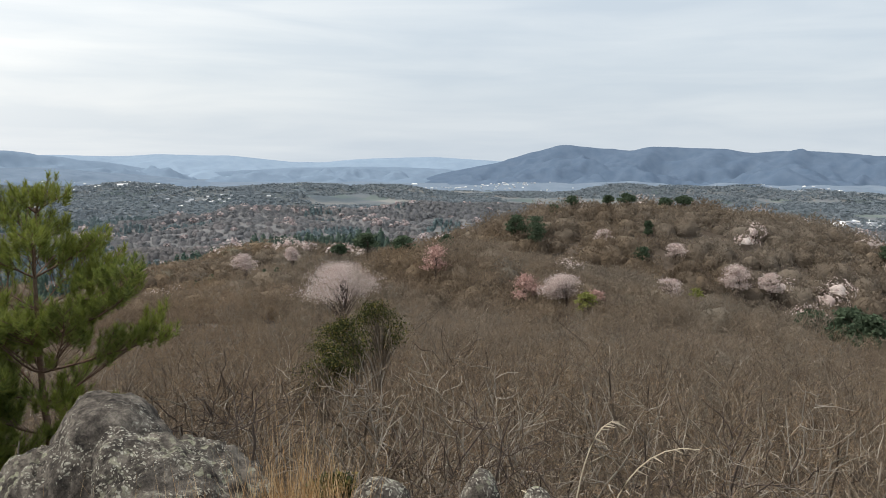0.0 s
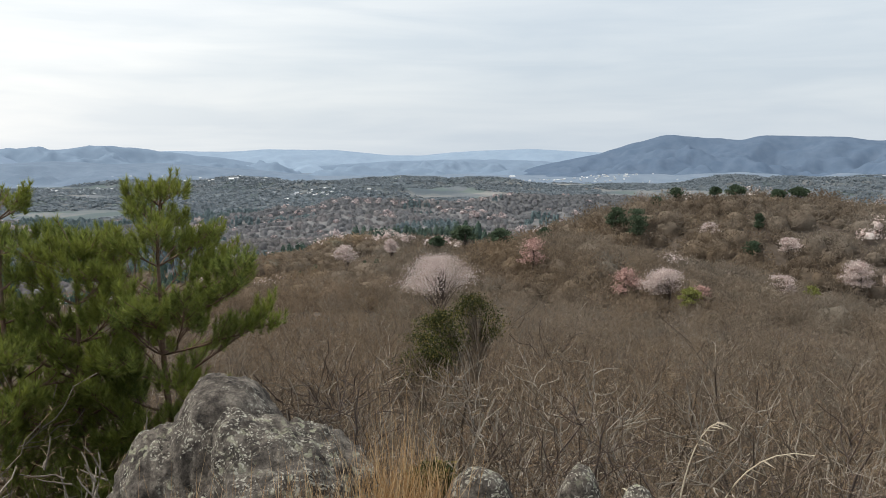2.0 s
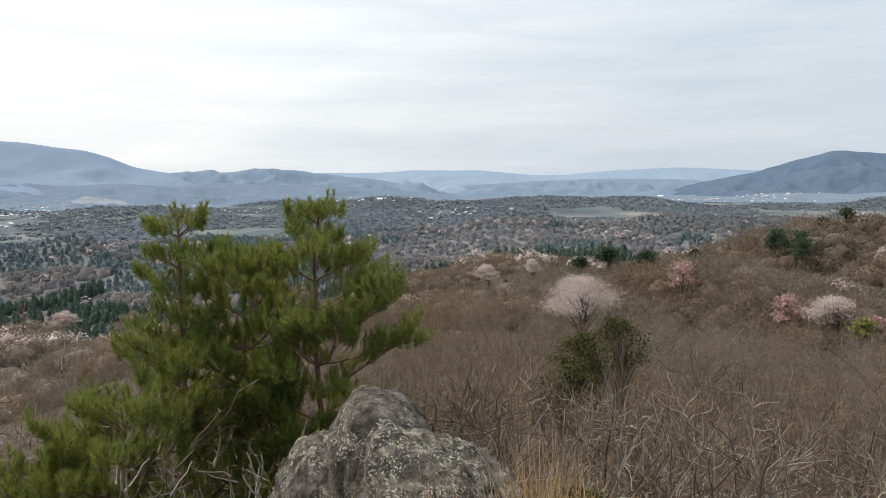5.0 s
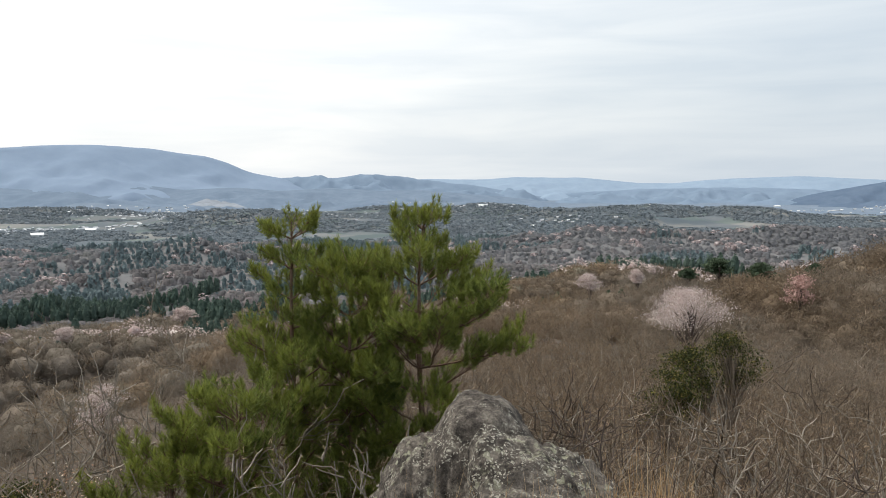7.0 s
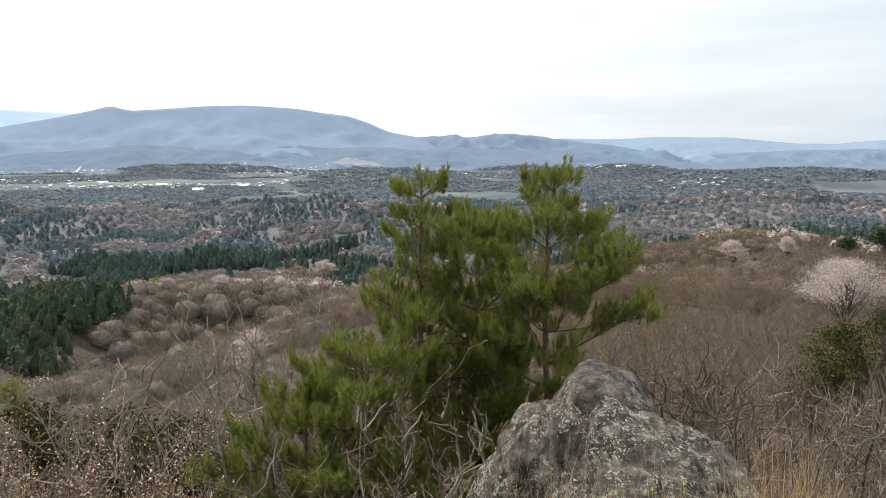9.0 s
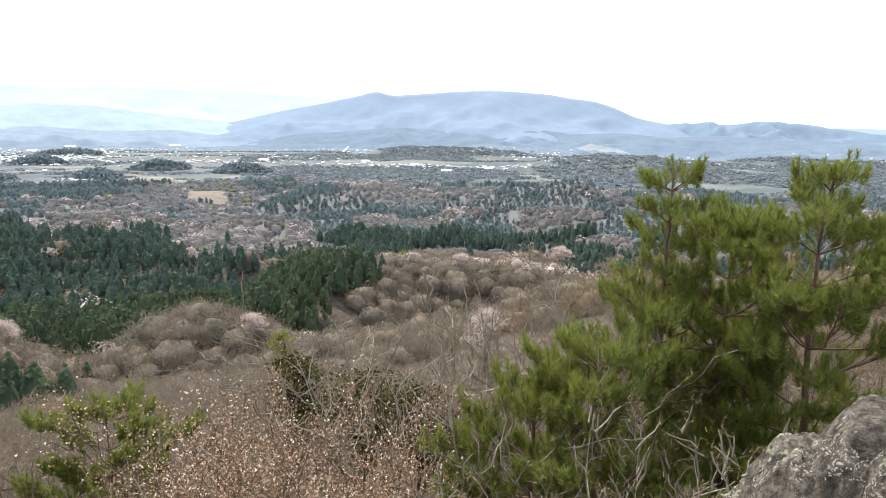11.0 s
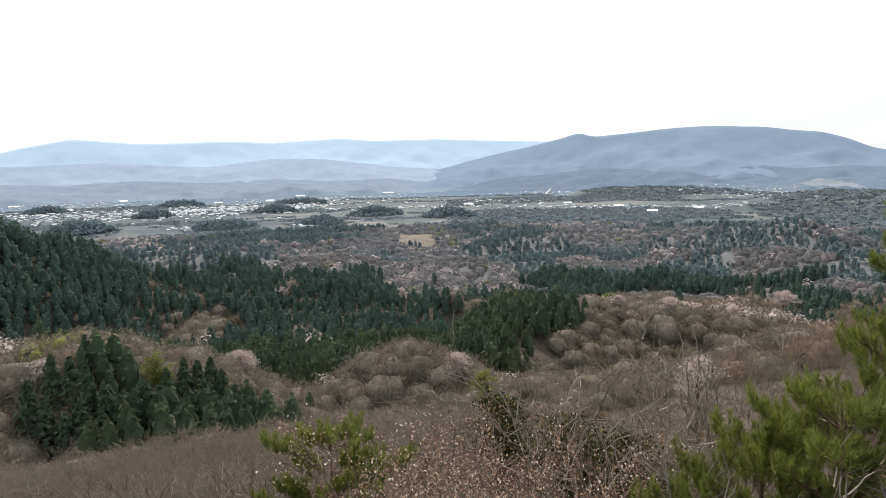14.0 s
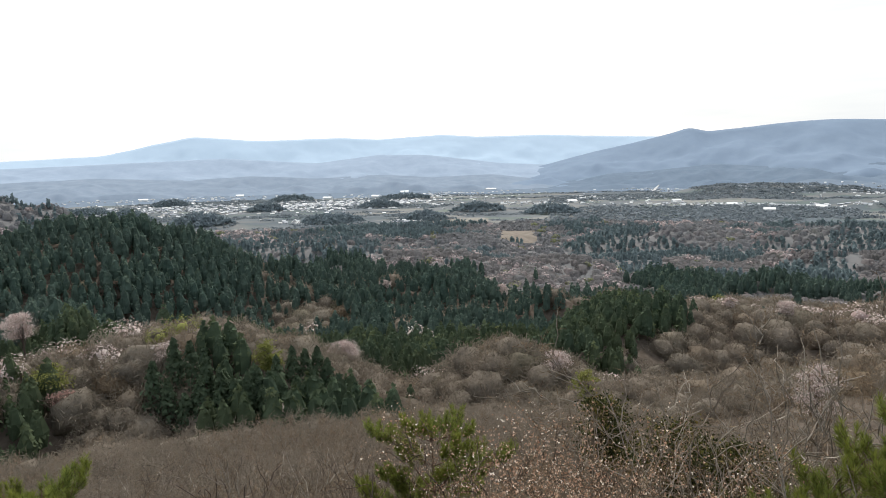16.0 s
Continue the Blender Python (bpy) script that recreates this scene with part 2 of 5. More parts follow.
def rock_material(name="lichened_rock", spread=0.0):
    """Weathered granite under crusts of pale lichen; spread thins the lichen out."""
    m, n, l, p = blank(name, 0.92, 0.25)
    co = n.new("ShaderNodeTexCoord").outputs["Object"]
    a = ramp_of(n, ((0.38, (0.028, 0.024, 0.021)), (0.5, (0.10, 0.086, 0.073)), (0.64, (0.22, 0.195, 0.165))))
    l.new(noise_of(n, l, co, 11.0, 10, 0.75), a.inputs[0])
    wob = n.new("ShaderNodeTexNoise")
    wob.inputs["Scale"].default_value = 14.0
    wob.inputs["Detail"].default_value = 5.0
    l.new(co, wob.inputs["Vector"])
    warped = mixed(n, l, 0.10, co, wob.outputs["Color"])
    c = a.outputs[0]
    for scale, lo, hi, cover, grow in ((24.0, (0.20, 0.205, 0.14), (0.38, 0.37, 0.28), 2.6, 0.44 + spread), (58.0, (0.28, 0.27, 0.22), (0.50, 0.48, 0.41), 4.0, 0.42 + spread * 0.6)):
        v = n.new("ShaderNodeTexVoronoi")
        v.inputs["Scale"].default_value = scale
        l.new(warped, v.inputs["Vector"])
        k = ramp_of(n, ((0.30, (1, 1, 1)), (0.40, (0, 0, 0))))
        l.new(v.outputs["Distance"], k.inputs[0])
        cov = ramp_of(n, ((grow, (0, 0, 0)), (grow + 0.06, (1, 1, 1))))
        l.new(noise_of(n, l, co, cover, 5), cov.inputs[0])
        lich = ramp_of(n, ((0.3, lo), (0.7, hi)))
        l.new(noise_of(n, l, co, 70.0, 4), lich.inputs[0])
        c = mixed(n, l, mixed(n, l, 1.0, k.outputs[0], cov.outputs[0], "MULTIPLY"), c, lich.outputs[0])
    fine = ramp_of(n, ((0.3, (0.5, 0.5, 0.5)), (0.7, (1.5, 1.5, 1.5))))
    l.new(noise_of(n, l, co, 60.0, 5, 0.7), fine.inputs[0])
    l.new(mixed(n, l, 1.0, c, fine.outputs[0], "MULTIPLY"), p.inputs["Base Color"])
    bump = n.new("ShaderNodeBump")
    bump.inputs["Strength"].default_value, bump.inputs["Distance"].default_value = 1.0, 0.03
    l.new(noise_of(n, l, co, 34.0, 9, 0.75), bump.inputs["Height"])
    l.new(bump.outputs[0], p.inputs["Normal"])
    return m


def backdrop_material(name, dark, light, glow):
    """Far wooded ranges, with miles of bright haze painted into colour and emission."""
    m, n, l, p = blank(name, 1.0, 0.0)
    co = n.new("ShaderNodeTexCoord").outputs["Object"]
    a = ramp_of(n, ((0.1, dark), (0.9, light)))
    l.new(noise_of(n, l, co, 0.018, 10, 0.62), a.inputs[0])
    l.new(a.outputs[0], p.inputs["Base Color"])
    # emission stands in for the bright air in front of the woods
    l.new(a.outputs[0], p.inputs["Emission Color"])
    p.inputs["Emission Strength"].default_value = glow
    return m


M["slope"] = floor_material("wooded_slope_floor", (0.075, 0.060, 0.048), (0.12, 0.098, 0.08), 0.6)
# hill floor greyed towards blue: distance haze put into its colour
M["hazy_hill_floor"] = floor_material("hazy_wooded_hill_floor", (0.14, 0.145, 0.15), (0.18, 0.175, 0.176), 0.12)
# the far ground takes its haze as colour and glow
M["hazy_far_slope"] = backdrop_material("hazy_far_slopes", (0.10, 0.135, 0.18), (0.17, 0.205, 0.25), 0.30)
M["ground"], M["plain"], M["rock"], M["smooth_rock"] = ground_material(), hazy_plain_material(), rock_material(), rock_material("smooth_weathered_rock", 0.15)


# ---- mesh helpers ----
rng = np.random.default_rng(7)


def lattice(ix, iy, seed):
    h = (ix.astype(np.int64) * 374761393 + iy.astype(np.int64) * 668265263 + seed * 1442695041) & 0x7FFFFFFF
    h = ((h ^ (h >> 13)) * 1274126177) & 0x7FFFFFFF
    return ((h ^ (h >> 16)) & 0xFFFF) / 65535.0


def vnoise(x, y, seed=0):
    ix, iy = np.floor(x), np.floor(y)
    fx, fy = x - ix, y - iy
    fx, fy = fx * fx * (3 - 2 * fx), fy * fy * (3 - 2 * fy)
    a, b = lattice(ix, iy, seed), lattice(ix + 1, iy, seed)
    c, d = lattice(ix, iy + 1, seed), lattice(ix + 1, iy + 1, seed)
    return (a * (1 - fx) + b * fx) * (1 - fy) + (c * (1 - fx) + d * fx) * fy - 0.5


def fbm(x, y, octaves=4, seed=0):
    s, k = 0.0, 1.0
    for o in range(octaves):
        s = s + k * vnoise(x * 2 ** o + 17.3 * o, y * 2 ** o - 9.1 * o, seed + o)
        k *= 0.5
    return s


def raw_mesh(name, v, f, mats, smooth=False, tint=None):
    """A mesh from an array of corners (n, 3) and one of triangles or quads."""
    v, f = np.asarray(v, np.float32), np.asarray(f, np.int32)
    me = bpy.data.meshes.new(name)
    k = f.shape[1]
    me.vertices.add(len(v))
    me.vertices.foreach_set("co", v.ravel())
    me.loops.add(f.size)
    me.loops.foreach_set("vertex_index", f.ravel())
    me.polygons.add(len(f))
    me.polygons.foreach_set("loop_start", np.arange(0, f.size, k, dtype=np.int32))
    me.polygons.foreach_set("use_smooth", np.full(len(f), smooth))
    for m in mats if isinstance(mats, (list, tuple)) else [mats]:
        me.materials.append(m)
    me.update(calc_edges=True)
    if tint is not None:
        me.attributes.new("tint", "FLOAT", "POINT").data.foreach_set("value", np.asarray(tint, np.float32))
    return me


def part(name, mesh, parent=None, label=""):
    ob = new(name, mesh)
    ob.parent = parent
    return tagged(ob, label=label)


class Soup:
    """Collects triangles for one mesh."""

    def __init__(self):
        self.v, self.f, self.n = [], [], 0

    def add(self, v, f):
        self.v.append(np.asarray(v, np.float32))
        self.f.append(np.asarray(f, np.int32) + self.n)
        self.n += len(v)

    def tube(self, pts, radii, sides=4):
        pts, radii = np.asarray(pts), np.asarray(radii)
        d = np.gradient(pts, axis=0)
        d /= np.linalg.norm(d, axis=1)[:, None] + 1e-9
        ref = np.where(np.abs(d[:, 2:3]) > 0.9, np.array([[1.0, 0, 0]]), np.array([[0, 0, 1.0]]))
        a = np.cross(d, ref)
        a /= np.linalg.norm(a, axis=1)[:, None] + 1e-9
        b = np.cross(d, a)
        t = np.arange(sides) * 2 * math.pi / sides
        v = pts[:, None] + radii[:, None, None] * (np.cos(t)[None, :, None] * a[:, None] + np.sin(t)[None, :, None] * b[:, None])
        i = np.arange(len(pts) - 1)[:, None] * sides
        j, k = np.arange(sides)[None], (np.arange(sides)[None] + 1) % sides
        q = np.stack([i + j, i + k, i + k + sides, i + j + sides], -1).reshape(-1, 4)
        self.add(v.reshape(-1, 3), np.concatenate([q[:, [0, 1, 2]], q[:, [0, 2, 3]]]))

    def blades(self, start, end, width):
        """Slender triangles from start to end, each turned at random about its length."""
        start, end = np.asarray(start), np.asarray(end)
        k = len(start)
        side = np.cross(end - start, rng.normal(size=(k, 3)))
        side *= (np.asarray(width) / (np.linalg.norm(side, axis=1) + 1e-9))[:, None] * 0.5
        v = np.stack([start - side, start + side, end], 1).reshape(-1, 3)
        self.add(v, np.arange(3 * k).reshape(-1, 3))

    def leaves(self, at, size, up=0.0):
        """Small loose leaf-shaped triangles."""
        at = np.asarray(at)
        k = len(at)
        a = rng.normal(size=(k, 3))
        a[:, 2] += up
        a /= np.linalg.norm(a, axis=1)[:, None]
        b = np.cross(a, rng.normal(size=(k, 3)))
        b /= np.linalg.norm(b, axis=1)[:, None]
        s = (np.asarray(size) * rng.uniform(0.6, 1.3, k))[:, None]
        v = np.stack([at - a * s * 0.5 - b * s * 0.4, at - a * s * 0.4 + b * s * 0.4, at + a * s * 0.6], 1).reshape(-1, 3)
        self.add(v, np.arange(3 * k).reshape(-1, 3))

    def shell(self, at, normal, size):
        """Small facets that lie on the outside of a crown, loosely tilted."""
        at, nrm = np.asarray(at), np.asarray(normal) + rng.normal(size=(len(at), 3)) * 0.38
        a = np.cross(nrm, rng.normal(size=(len(at), 3)))
        a /= np.linalg.norm(a, axis=1)[:, None] + 1e-9
        b = np.cross(nrm, a)
        b /= np.linalg.norm(b, axis=1)[:, None] + 1e-9
        s = (np.asarray(size) * rng.uniform(0.6, 1.3, len(at)))[:, None]
        v = np.stack([at - a * s * 0.6 - b * s * 0.35, at + a * s * 0.6 - b * s * 0.35, at + b * s * 0.75], 1).reshape(-1, 3)
        self.add(v, np.arange(3 * len(at)).reshape(-1, 3))

    def mesh(self, name, mats, smooth=False, tint=None):
        return raw_mesh(name, np.concatenate(self.v), np.concatenate(self.f), mats, smooth, tint)


# ---- the land ----
EYE_Z = 1.6
R_RIDGE = ((0, 0), (2.6, 0), (3.6, -0.5), (5, -1.9), (7, -3.3), (10, -4.8), (15, -6.6), (30, -10.6), (60, -17), (90, -24), (120, -31), (150, -37),
           (200, -50), (300, -68), (500, -80), (900, -96), (1400, -110), (6000, -110))
R_LEFT = ((0, 0), (2.6, 0), (3.6, -0.6), (6, -3.2), (10, -5.7), (15, -8), (30, -14.5), (60, -26), (100, -40), (150, -56), (220, -68), (300, -74),
          (500, -86), (900, -100), (1400, -110), (6000, -110))
# crest lines of the wooded hills: steepness, roundness, height of the trees, then bearing, distance and rise of the tree tops above level in degrees
OWN_RIDGE = (0.30, 8, 5, ((-36, 95, -12.0), (-30, 102, -11.4), (-20, 112, -10.2), (-13, 118, -10.4), (-8, 132, -8.9), (-3, 150, -7.0), (1.5, 158, -6.8), (5.6, 150, -7.4),
                          (9, 140, -8.1), (12, 130, -9.0), (17.5, 112, -10.0), (22.4, 92, -10.6), (26, 74, -13.2)))
NEXT_HILL = (0.52, 16, 6, ((-1, 215, -8.2), (-4.6, 225, -6.3), (-6.4, 230, -5.0), (-9.1, 240, -3.5), (-10.8, 243, -3.0), (-14.7, 245, -2.8), (-18.9, 250, -2.9), (-20.9, 252, -3.4),
                           (-24.8, 255, -3.8), (-27.7, 258, -4.4), (-30.8, 260, -5.2), (-37, 265, -6.8)))
CEDAR_HILL = (0.50, 14, 10, ((126, 372, -3.9), (115, 385, -3.7), (110.7, 390, -2.9), (108, 392, -3.1), (104.7, 395, -3.9), (103, 398, -4.8), (100.3, 402, -5.9), (97.3, 408, -6.8),
                             (95, 415, -7.7), (91.5, 410, -8.7), (87, 400, -7.8), (84, 395, -8.3), (81, 385, -8.9), (78.5, 370, -9.9), (75.6, 345, -12.3)))
PINK_HILL = (0.42, 16, 7, ((102, 650, -5.6), (94.6, 620, -5.7), (91.4, 600, -5.3), (89, 610, -5.7), (87, 600, -6.1), (82.2, 590, -6.2), (79, 570, -7.0), (74.8, 560, -6.9),
                           (72, 550, -7.0), (70.3, 520, -8.1), (68, 480, -9.1), (66.6, 450, -10.0)))
FAR_HILL = (0.40, 16, 8, ((73, 990, -5.5), (69.5, 900, -4.9), (66.4, 860, -5.0), (64.3, 850, -4.5), (61.5, 850, -4.4), (58.3, 840, -4.8), (55.7, 830, -4.7), (53.1, 840, -4.4),
                          (49.5, 850, -4.3), (46.7, 860, -4.0), (45, 870, -4.3), (42.9, 880, -4.9), (36, 900, -4.9), (30, 900, -4.9), (26, 950, -4.8)))
MID_HILL = (0.45, 12, 7, ((65.6, 470, -10.6), (62.8, 480, -9.6), (60.4, 490, -9.2), (57.6, 500, -8.3), (55.2, 500, -9.2), (53.2, 500, -8.8), (51.3, 495, -8.2), (48, 490, -7.9),
                          (46, 485, -7.6), (43.4, 480, -7.9), (38, 460, -8.2), (32, 430, -8.6), (27, 400, -9.0)))
SPURS = (
    (0.42, 12, 8, ((66.4, 860, -5.0), (68.4, 720, -7.4), (67.6, 640, -8.4), (66.0, 545, -9.7))),
    (0.42, 14, 8, ((58.4, 700, -6.6), (56.8, 690, -6.2), (53, 680, -5.9), (49, 680, -5.7), (47, 670, -5.8), (40, 650, -6.2), (34, 620, -6.6))),
    (0.40, 12, 7, ((60, 850, -4.6), (59.5, 760, -5.9), (61.5, 640, -7.6))),
    (0.42, 12, 7, ((84, 592, -6.2), (83, 520, -7.6), (81.5, 455, -8.9))),
    (0.42, 12, 7, ((91.4, 600, -5.4), (90.6, 520, -6.9), (89.5, 455, -8.2))),
    (0.42, 12, 7, ((74.8, 560, -6.9), (75.4, 480, -8.4), (76.0, 420, -10.2))),
    (0.55, 9, 8, ((73.6, 196, -15.0), (72.0, 205, -13.6), (70.6, 215, -12.7), (68.5, 230, -11.3), (65.5, 250, -10.0), (63, 258, -10.4), (59.7, 262, -10.2), (57, 262, -10.6),
                  (54.8, 262, -10.4), (52, 262, -10.3), (48, 250, -10.8), (42, 230, -11.4), (36, 205, -12.4))),
    (0.60, 7, 7, ((81.4, 158, -17.0), (78.8, 161, -14.8), (77.2, 163, -13.7), (74.5, 160, -14.8), (71.5, 157, -16.2))),
    (0.55, 9, 7, ((124, 165, -11.0), (115.9, 165, -11.4), (112.5, 165, -11.8), (107, 165, -10.9), (103, 165, -10.2), (100, 163, -11.5), (98.5, 160, -12.5), (95.5, 150, -15.3), (92, 140, -17.8))),
    (0.36, 18, 8, ((26, 990, -4.7), (22.4, 1050, -4.1), (19.2, 1080, -3.7), (16.5, 1100, -2.9), (13.9, 1110, -3.3), (9.2, 1130, -3.4), (5.2, 1150, -3.15), (1.3, 1180, -3.1), (-4.6, 1250, -3.1), (-12, 1350, -3.3))),
    (0.40, 14, 7, ((26, 330, -10.0), (22.4, 345, -8.3), (17.5, 380, -7.4), (15.6, 400, -6.8), (11.5, 420, -6.4), (7, 430, -6.3), (2, 440, -6.5), (-4, 430, -7.0))),
    (0.38, 14, 7, ((27, 620, -6.6), (21, 640, -6.0), (15, 620, -5.7), (9, 640, -5.3), (3, 660, -5.2), (-5, 680, -5.4))),
    (0.36, 16, 7, ((24, 830, -5.0), (18, 850, -4.4), (11, 840, -4.5), (5, 880, -4.1), (-2, 900, -4.1), (-8, 930, -4.3))),
    (0.45, 16, 9, ((128, 850, -0.4), (119, 845, -0.6), (115.3, 840, -0.95), (112.8, 840, -1.6), (109.5, 840, -3.2))),
)
RIDGES = (OWN_RIDGE, NEXT_HILL, CEDAR_HILL, PINK_HILL, FAR_HILL, MID_HILL) + SPURS
# wooded knolls of the plain: bearing, distance, rise of the tree tops, half-width across and along
KNOLLS = ((102, 1480, -3.7, 55, 40), (92, 1460, -4.1, 60, 35), (84.5, 1480, -4.2, 45, 35), (107, 1700, -3.2, 40, 40))


def smooth01(a, b, x):
    t = np.clip((x - a) / (b - a), 0, 1)
    return t * t * (3 - 2 * t)


def ground_z(x, y):
    x, y = np.asarray(x, float), np.asarray(y, float)
    shape = x.shape
    x, y = x.ravel(), y.ravel()
    r = np.hypot(x, y) + 1e-6
    az = np.degrees(np.arctan2(-x, y))
    w = smooth01(18, 62, az) * (1 - smooth01(150, 180, az))
    a, b = np.array(R_RIDGE), np.array(R_LEFT)
    z = np.interp(r, a[:, 0], a[:, 1]) * (1 - w) + np.interp(r, b[:, 0], b[:, 1]) * w
    far = (r > 40) & (r < 1900)
    if far.any():
        fx, fy, fz = x[far], y[far], z[far]
        gully = 1.0 + 0.9 * fbm(fx / 75.0 + 8.2, fy / 75.0 - 4.4, 3, 61)
        for steep, round_, trees, line in RIDGES:
            top = np.full(len(fx), -400.0)
            for (a0, r0, e0), (a1, r1, e1) in zip(line, line[1:]):
                p, q = bearing(a0, r0), bearing(a1, r1)
                z0, z1 = (EYE_Z + rr * math.tan(radians(e)) - trees for rr, e in ((r0, e0), (r1, e1)))
                dx, dy = q.x - p.x, q.y - p.y
                t = np.clip(((fx - p.x) * dx + (fy - p.y) * dy) / (dx * dx + dy * dy), 0, 1)
                d = np.hypot(fx - p.x - t * dx, fy - p.y - t * dy)
                top = np.maximum(top, z0 + (z1 - z0) * t - steep * gully * (np.sqrt(d * d + round_ * round_) - round_))
            s = 4.0
            fz = 0.5 * (fz + top + np.sqrt((fz - top) ** 2 + s * s)) - 0.5 * s * np.exp(-((fz - top) / (2 * s)) ** 2)
        z[far] = fz
    for ha, hr, el, sa, sr in KNOLLS:
        c = bearing(ha, hr)
        u = np.array((c.x, c.y)) / hr
        along_, across = (x - c.x) * u[0] + (y - c.y) * u[1], -(x - c.x) * u[1] + (y - c.y) * u[0]
        z = z + (EYE_Z + hr * math.tan(radians(el)) - 8 + 110) * np.exp(-0.5 * (across / sa) ** 2 - 0.5 * (along_ / sr) ** 2)
    amp = np.interp(r, (0, 3, 8, 40, 150, 350, 600, 1200, 1700, 2500), (0.02, 0.1, 0.4, 0.8, 1.5, 3, 6, 8, 5, 4))
    z = z - np.interp(r, (420, 700, 1150, 1300), (0, 22, 22, 0)) * 1.3 * np.abs(fbm(x / 170.0 + 8.2, y / 170.0 - 4.4, 3, 61))
    roll = smooth01(1500, 1900, r) * (1 - smooth01(3000, 3400, r)) * (1 - smooth01(66, 76, az))
    z = z + roll * 60 * np.clip(fbm(x / 420.0 + 1.3, y / 420.0 + 7.7, 4, 33) + 0.02, 0, 1)
    z = z + amp * fbm(x / 130.0 + 3.1, y / 130.0 + 1.7, 4, 5) + np.minimum(amp, 3) * 0.5 * fbm(x / 9.0, y / 9.0, 3, 9)
    return z.reshape(shape)


def build_ground():
    rs = np.concatenate([[0.0], np.geomspace(0.6, 60, 70), np.geomspace(63, 1500, 150), np.geomspace(1530, 3500, 70), np.geomspace(3560, 4900, 16)])
    az = np.radians(np.concatenate([np.linspace(-45, 125, 260), np.linspace(127, 313, 70)]))
    rr, aa = np.meshgrid(rs, az, indexing="ij")
    x, y = -rr * np.sin(aa), rr * np.cos(aa)
    z = ground_z(x, y)
    nr, na = rr.shape
    i, j = np.meshgrid(np.arange(nr - 1), np.arange(na), indexing="ij")
    k = (j + 1) % na
    f = np.stack([i * na + j, i * na + k, (i + 1) * na + k, (i + 1) * na + j], -1).reshape(-1, 4)[:, ::-1]
    me = raw_mesh("ground", np.stack([x, y, z], -1).reshape(-1, 3), f, [M["ground"], M["plain"], M["slope"], M["hazy_hill_floor"], M["hazy_far_slope"]], True)
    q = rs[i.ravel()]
    # from 430 m outwards the ground materials carry haze in their colour
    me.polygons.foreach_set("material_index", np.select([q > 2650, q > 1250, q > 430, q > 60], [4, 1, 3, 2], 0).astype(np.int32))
    tagged(new("ground", me), "leaf-littered hillside falling to a wide valley of fields", "ground", kind="structure")


build_ground()


# ---- far ranges ----
def mountain(name, label, crest, dist, depth, mat, rough=1.0, seed=0):
    """A range: crest is bearing and height in degrees above level, at that distance; its foot lies nearer by depth."""
    c = np.array(crest)
    az = np.linspace(c[0, 0], c[-1, 0], int(abs(c[-1, 0] - c[0, 0]) * 5) + 2)
    el = np.interp(az, c[:, 0], c[:, 1])
    ker = np.hanning(9)
    el = np.convolve(np.pad(el, 4, mode="edge"), ker / ker.sum(), "valid")
    el = el + 0.10 * rough * fbm(az * 0.6, az * 0 + seed, 4, seed)
    u = np.concatenate([np.linspace(-1, 0, 36), np.linspace(0.1, 0.5, 4)])
    aa, uu = np.meshgrid(np.radians(az), u, indexing="ij")
    r = dist + depth * np.where(uu < 0, uu, uu * 0.3)
    top = EYE_Z + dist * np.tan(np.radians(el))[:, None]
    x, y = -r * np.sin(aa), r * np.cos(aa)
    k = 1 - np.abs(uu)
    body = np.where(uu < 0, k ** 1.25, 1 - uu * 0.5)
    spur = (fbm(x / 300.0 + seed, y / 300.0, 5, seed) - 1.1 * np.abs(fbm(x / 210.0, y / 210.0 + seed, 4, seed + 3)) + 0.2) * 100 * rough * np.clip(k * (1 - k) * 4, 0, 1)
    spur = spur + 60 * np.clip(fbm(x / 170.0 - seed, y / 170.0, 3, seed + 40), 0, 1) * smooth01(0.0, 0.08, k) * (1 - smooth01(0.25, 0.6, k))
    ends = smooth01(az[0], az[0] + 7, az) * (1 - smooth01(az[-1] - 7, az[-1], az))
    spur = spur * ends[:, None]
    top = -116 + (top + 116) * smooth01(az[0] - 0.5, az[0] + 3, az)[:, None] * (1 - smooth01(az[-1] - 3, az[-1] + 0.5, az)[:, None])
    foot = 1.35 + 0.9 * fbm(x / 420.0, y / 420.0 + seed, 3, seed + 9)
    body = np.where(uu < 0, k ** foot, body)
    z = -116 + (top + 116) * body + spur * np.where(uu < -0.02, 1, 0)
    na, nu = aa.shape
    i, j = np.meshgrid(np.arange(na - 1), np.arange(nu - 1), indexing="ij")
    f = np.stack([i * nu + j, i * nu + j + 1, (i + 1) * nu + j + 1, (i + 1) * nu + j], -1).reshape(-1, 4)
    tagged(new(name, raw_mesh(name, np.stack([x, y, z], -1).reshape(-1, 3), f, mat, True)), label, "mountains", kind="structure")


# each range's pale blue and its glow are haze put into the material
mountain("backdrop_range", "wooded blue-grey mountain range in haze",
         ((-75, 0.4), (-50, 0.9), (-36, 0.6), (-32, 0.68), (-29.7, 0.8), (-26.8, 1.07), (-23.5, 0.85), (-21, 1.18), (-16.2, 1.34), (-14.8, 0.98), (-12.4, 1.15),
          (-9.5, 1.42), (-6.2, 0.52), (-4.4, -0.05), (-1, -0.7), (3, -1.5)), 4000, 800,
         backdrop_material("hazy_range_woods", (0.058, 0.088, 0.135), (0.105, 0.138, 0.188), 0.34), 1.15, 3)
